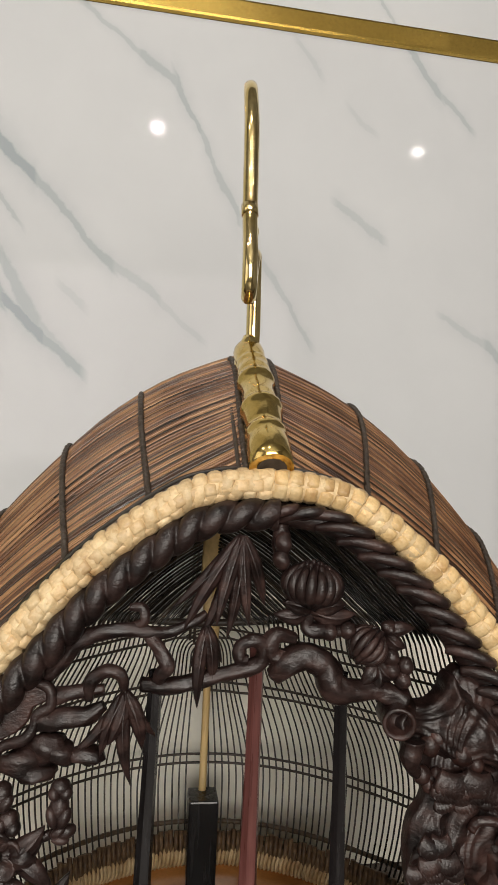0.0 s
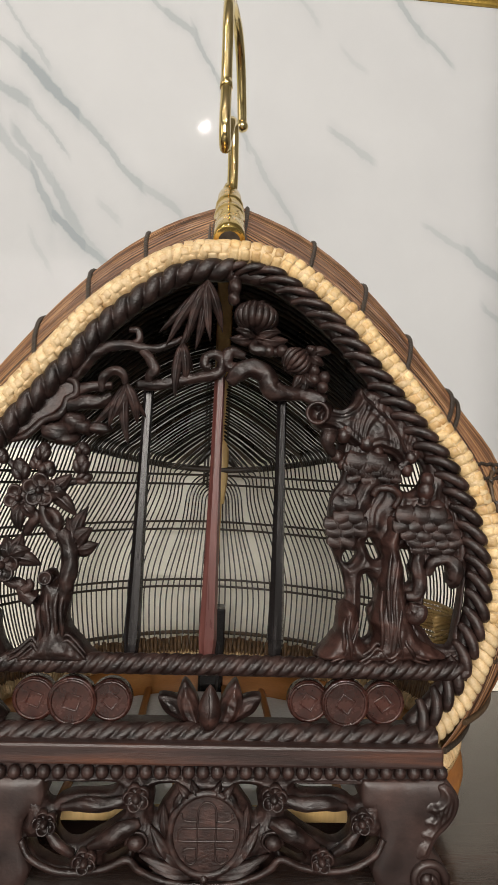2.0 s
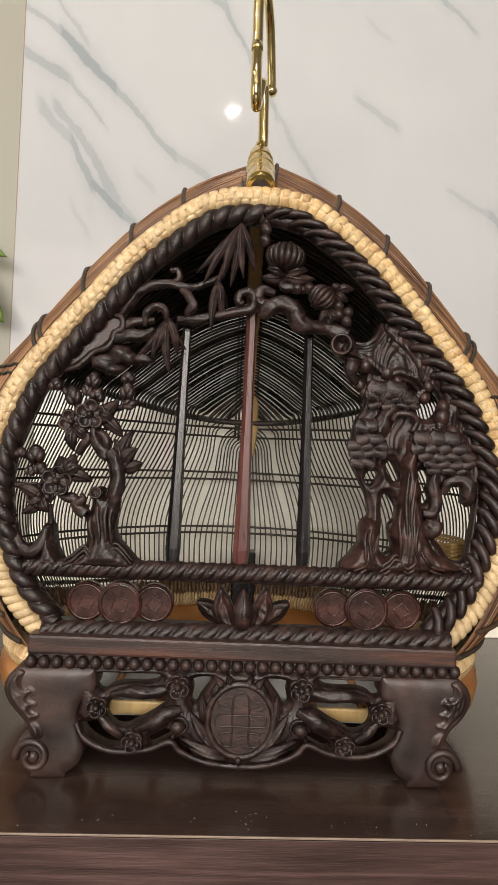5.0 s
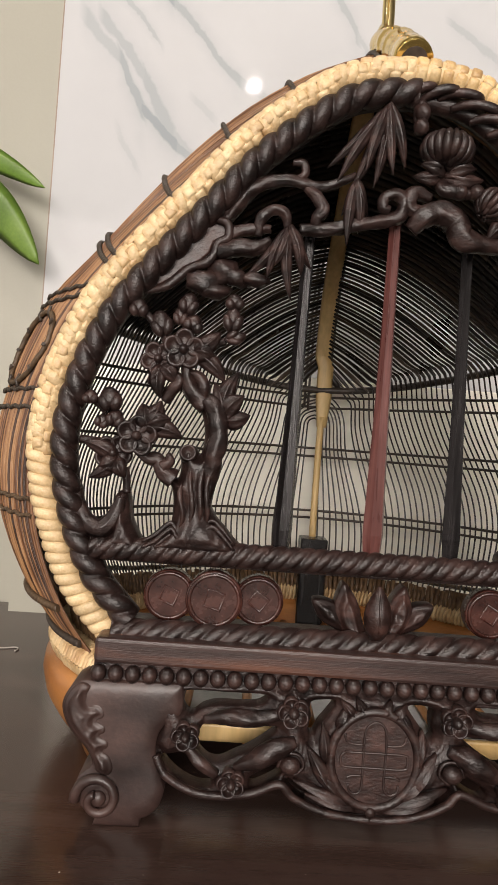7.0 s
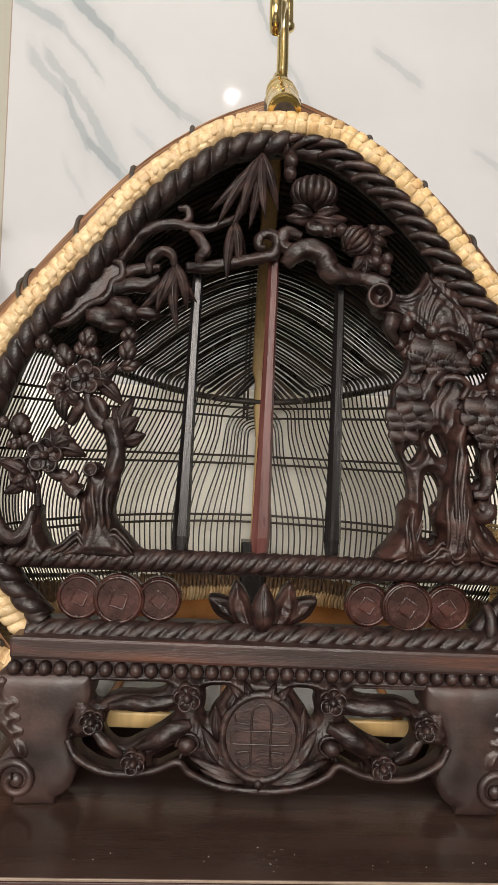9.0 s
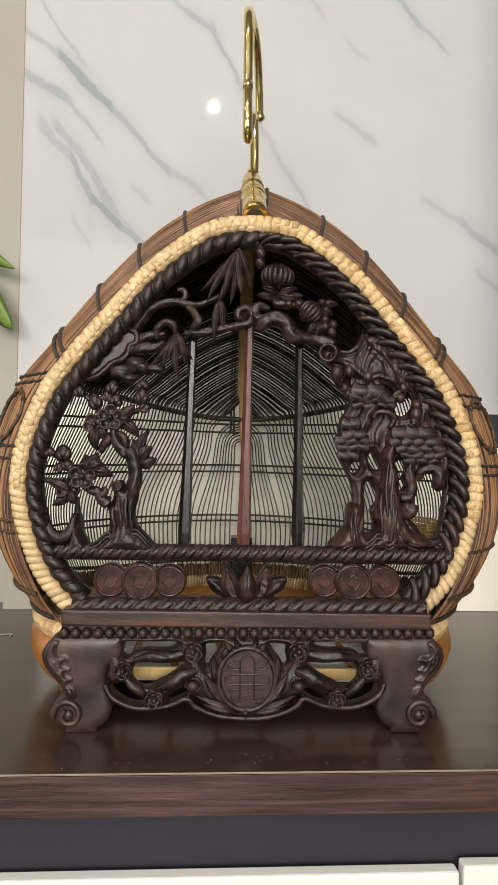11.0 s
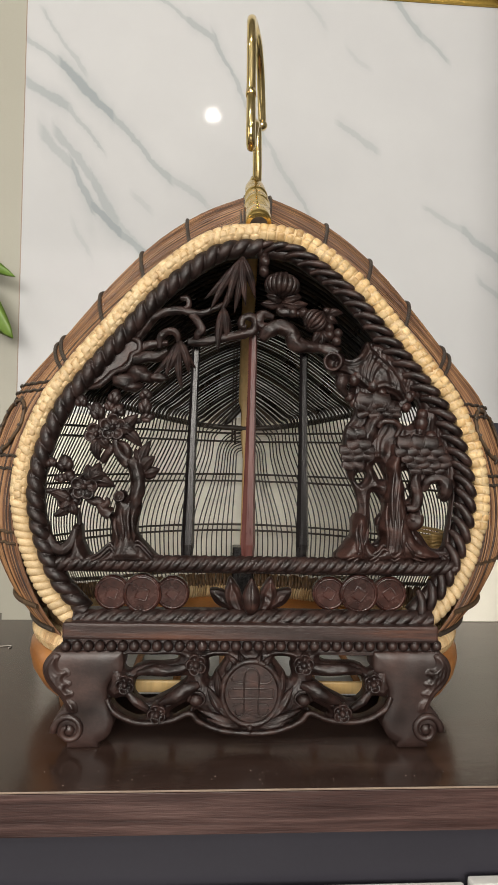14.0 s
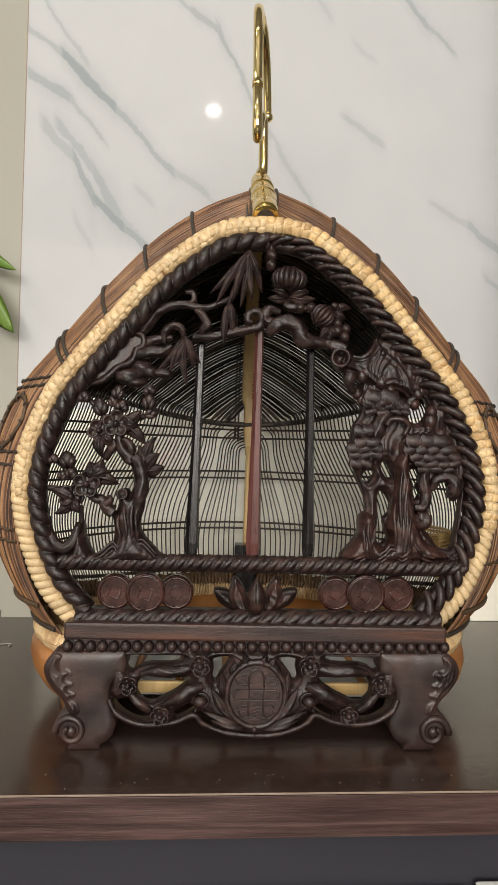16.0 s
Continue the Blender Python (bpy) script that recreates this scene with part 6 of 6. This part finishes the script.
stroke([(-9.4, -9.4), (-8.8, -12.0), (-6.8, -13.2), (-4.8, -12.2), (-4.2, -9.5), (-4.2, 0), (-4.2, 8), (-3.4, 12.0), (-1.2, 14.0), (1.2, 14.0), (3.4, 12.0), (4.2, 8), (4.2, 0), (4.2, -9), (5.2, -12.2), (7.0, -13.0), (9.2, -11.8), (9.8, -9.0)])
stroke([(-11.0, 2.5), (0, 2.6), (11.0, 2.5), (12.6, 1.2), (12.6, -1.6), (11.0, -3.0), (0, -3.0), (-11.0, -3.0), (-12.6, -1.6), (-12.6, 1.2), (-11.0, 2.5)])
for s in (-1, 1):
    stroke([(s * 4.2, 5.6), (s * 8.6, 5.7), (s * 11.0, 6.8), (s * 11.6, 9.4)])
    stroke([(s * 4.2, -6.2), (s * 8.0, -6.2), (s * 10.2, -7.2)])
bm = B(); blob(bm, grid(440, 1267, -0.0185), (0.0021, 0.0021, 0.0021)); part("boss", bm, EBONY, apron)

# ---- the plant beside the cage, and small things on the table ----
plant = new("potted_plant")
plant.location = (-0.40, 0.20, 0.0)
tagged(plant, "green long-leaved plant in a pale pot on the table", "plant")
bm = B()
tube(bm, [(0, 0, 0.0), (0, 0, 0.004), (0, 0, 0.06), (0, 0, 0.115), (0, 0, 0.12)], [0.045, 0.048, 0.055, 0.062, 0.060], 28)
part("pot", bm, POT, plant)
bm = B(); blob(bm, (0, 0, 0.117), (0.056, 0.056, 0.006), bumps=0.3); part("soil", bm, SOIL, plant)
P0 = Vector((-0.40, 0.20, 0.0))


def plant_leaf(base, tip, width, sag):
    base, tip = Vector(base) - P0, Vector(tip) - P0
    mid = (base + tip) / 2 + Vector((0, 0, sag))
    line = smooth([Vector((0.01, 0, 0.118)), base.lerp(Vector((0, 0, 0.2)), 0.5), base], 5)
    part("stem", tube(B(), line, 0.0022, 6), LEAF, plant)
    pts = smooth([base, mid, tip], 8)
    bm = B()
    rows = []
    n = len(pts)
    for i, p in enumerate(pts):
        t = i / (n - 1)
        w = width / 2 * max(0.03, math.sin(math.pi * min(1, (0.08 + 0.92 * t))) ** 0.7)
        tan = (pts[min(i + 1, n - 1)] - pts[max(i - 1, 0)]).normalized()
        side = Vector((tan.z, 0.25, -tan.x)).normalized()
        up = tan.cross(side).normalized()
        rows.append([bm.verts.new(p + side * w * s + up * (abs(s) * w * 0.22 + 0.0005 * h)) for s, h in ((-1, 0), (-0.5, 0), (0, 0), (0.5, 0), (1, 0), (0.5, 1), (0, 1.6), (-0.5, 1))])
    for r0, r1 in zip(rows, rows[1:]):
        for k in range(8):
            bm.faces.new((r0[k], r1[k], r1[(k + 1) % 8], r0[(k + 1) % 8])).smooth = True
    bm.faces.new(rows[0]); bm.faces.new(list(reversed(rows[-1])))
    part("leaf", bm, LEAF, plant)


for base, tip, w, sag in (((-0.335, 0.262, 0.367), (-0.2265, 0.262, 0.340), 0.020, 0.010), ((-0.32, 0.262, 0.345), (-0.227, 0.262, 0.279), 0.036, 0.016),
                          ((-0.46, 0.24, 0.40), (-0.60, 0.22, 0.36), 0.03, 0.02), ((-0.43, 0.15, 0.36), (-0.52, 0.05, 0.33), 0.03, 0.02), ((-0.42, 0.25, 0.45), (-0.44, 0.262, 0.58), 0.03, 0.0)):
    plant_leaf(base, tip, w, sag)

thread = part("thread", tube(B(), smooth([(-0.212, 0.1775, 0.0006), (-0.205, 0.178, 0.0007), (-0.198, 0.181, 0.0006), (-0.1945, 0.1785, 0.0006), (-0.1955, 0.174, 0.0006)], 6), 0.0005, 5), DUST)
tagged(thread, "short white thread lying on the dark table", "thread")
bm = B()
rng = random.Random(21)
for cx, cy, n, sp in ((0.0055, -0.048, 9, 0.003), (-0.02, -0.045, 2, 0.008), (0.06, -0.05, 4, 0.012), (-0.08, -0.05, 5, 0.015), (0.0, -0.04, 8, 0.09), (0.11, -0.052, 3, 0.01)):
    for _ in range(n):
        x, y = cx + rng.gauss(0, sp), min(-0.03, max(-0.058, cy + rng.gauss(0, 0.004)))
        s = rng.uniform(0.00012, 0.00032)
        blob(bm, (x, y, s * 0.5), (s * rng.uniform(0.8, 2), s, s * 0.6), Matrix.Rotation(rng.uniform(0, 3), 3, "Z"), 5, 4)
tagged(part("dust", bm, DUST), "pale dust specks on the dark table", "dust", kind="stuff")

# cord eyelets on the cage's flanks, and a cane end at its foot
for sgn in (-1, 1):
    ring, bars = [], B()
    for k in range(40):
        a = 2 * math.pi * k / 40
        p = flank(0.036 + 0.014 * math.cos(a), 0.1855 + 0.0165 * math.sin(a))
        ring.append(Vector((sgn * (p.x + 0.0022) + drift(p.y), 0.036 + 0.014 * math.cos(a), 0.1855 + 0.0165 * math.sin(a))))
        if k % 4 == 0:
            way = Vector((0, math.cos(a) * 0.0030, math.sin(a) * 0.0030))
            tube(bars, [ring[-1] - way, ring[-1] + Vector((sgn * 0.0012, 0, 0)), ring[-1] + way], 0.0008, 6)
    line = [q for q, _ in even(smooth(ring, 3, closed=True) + [ring[0]], 0.0007)]
    eyelet = part("eyelet", tube(B(), line, 0.0013, 8, lobes=2, depth=0.5, pitch=0.0026), CORD_BROWN, cage, "oval cord eyelet sewn to the bamboo")
    part("stitch", bars, CORD, eyelet, "dark stitches over the eyelet", kind="stuff")
part("cane_end", tube(B(), [(0.110, 0.018, 0.0745), (0.124, 0.026, 0.0750), (0.1385, 0.036, 0.0765)], 0.0021, 8), BASE_WOOD, cage, "short orange cane end")

# a wooden feed cup inside, bound on its outer half with split cane
CUP = Vector((0.119, 0.088, 0.0))
bm = lathe(B(), CUP, (0, 0, 1), [(0.026, 0.064), (0.0285, 0.070), (0.0315, 0.095), (0.0325, 0.116), (0.0322, 0.1195), (0.0295, 0.1195), (0.0285, 0.112), (0.0255, 0.075), (0.001, 0.074)], 32)
cup = part("feed_cup", bm, BASE_WOOD, cage, "orange-brown wooden feed cup bound with cane")
bm = B()
rng = random.Random(31)
for k in range(17):
    z = 0.080 + 0.0022 * k
    r = 0.0303 + 0.0022 * (z - 0.08) / 0.036
    tube(bm, [CUP + Vector((r * math.cos(a), r * math.sin(a), z + 0.0012 * math.sin(a * 2 + k * 0.7) + rng.uniform(-0.0003, 0.0003))) for a in np.linspace(-1.25, 1.1, 16)], 0.0012, 5, up=Vector((0, 0, 1)))
part("cane_binding", bm, CANE, cup, "split cane strands round the cup", kind="stuff")
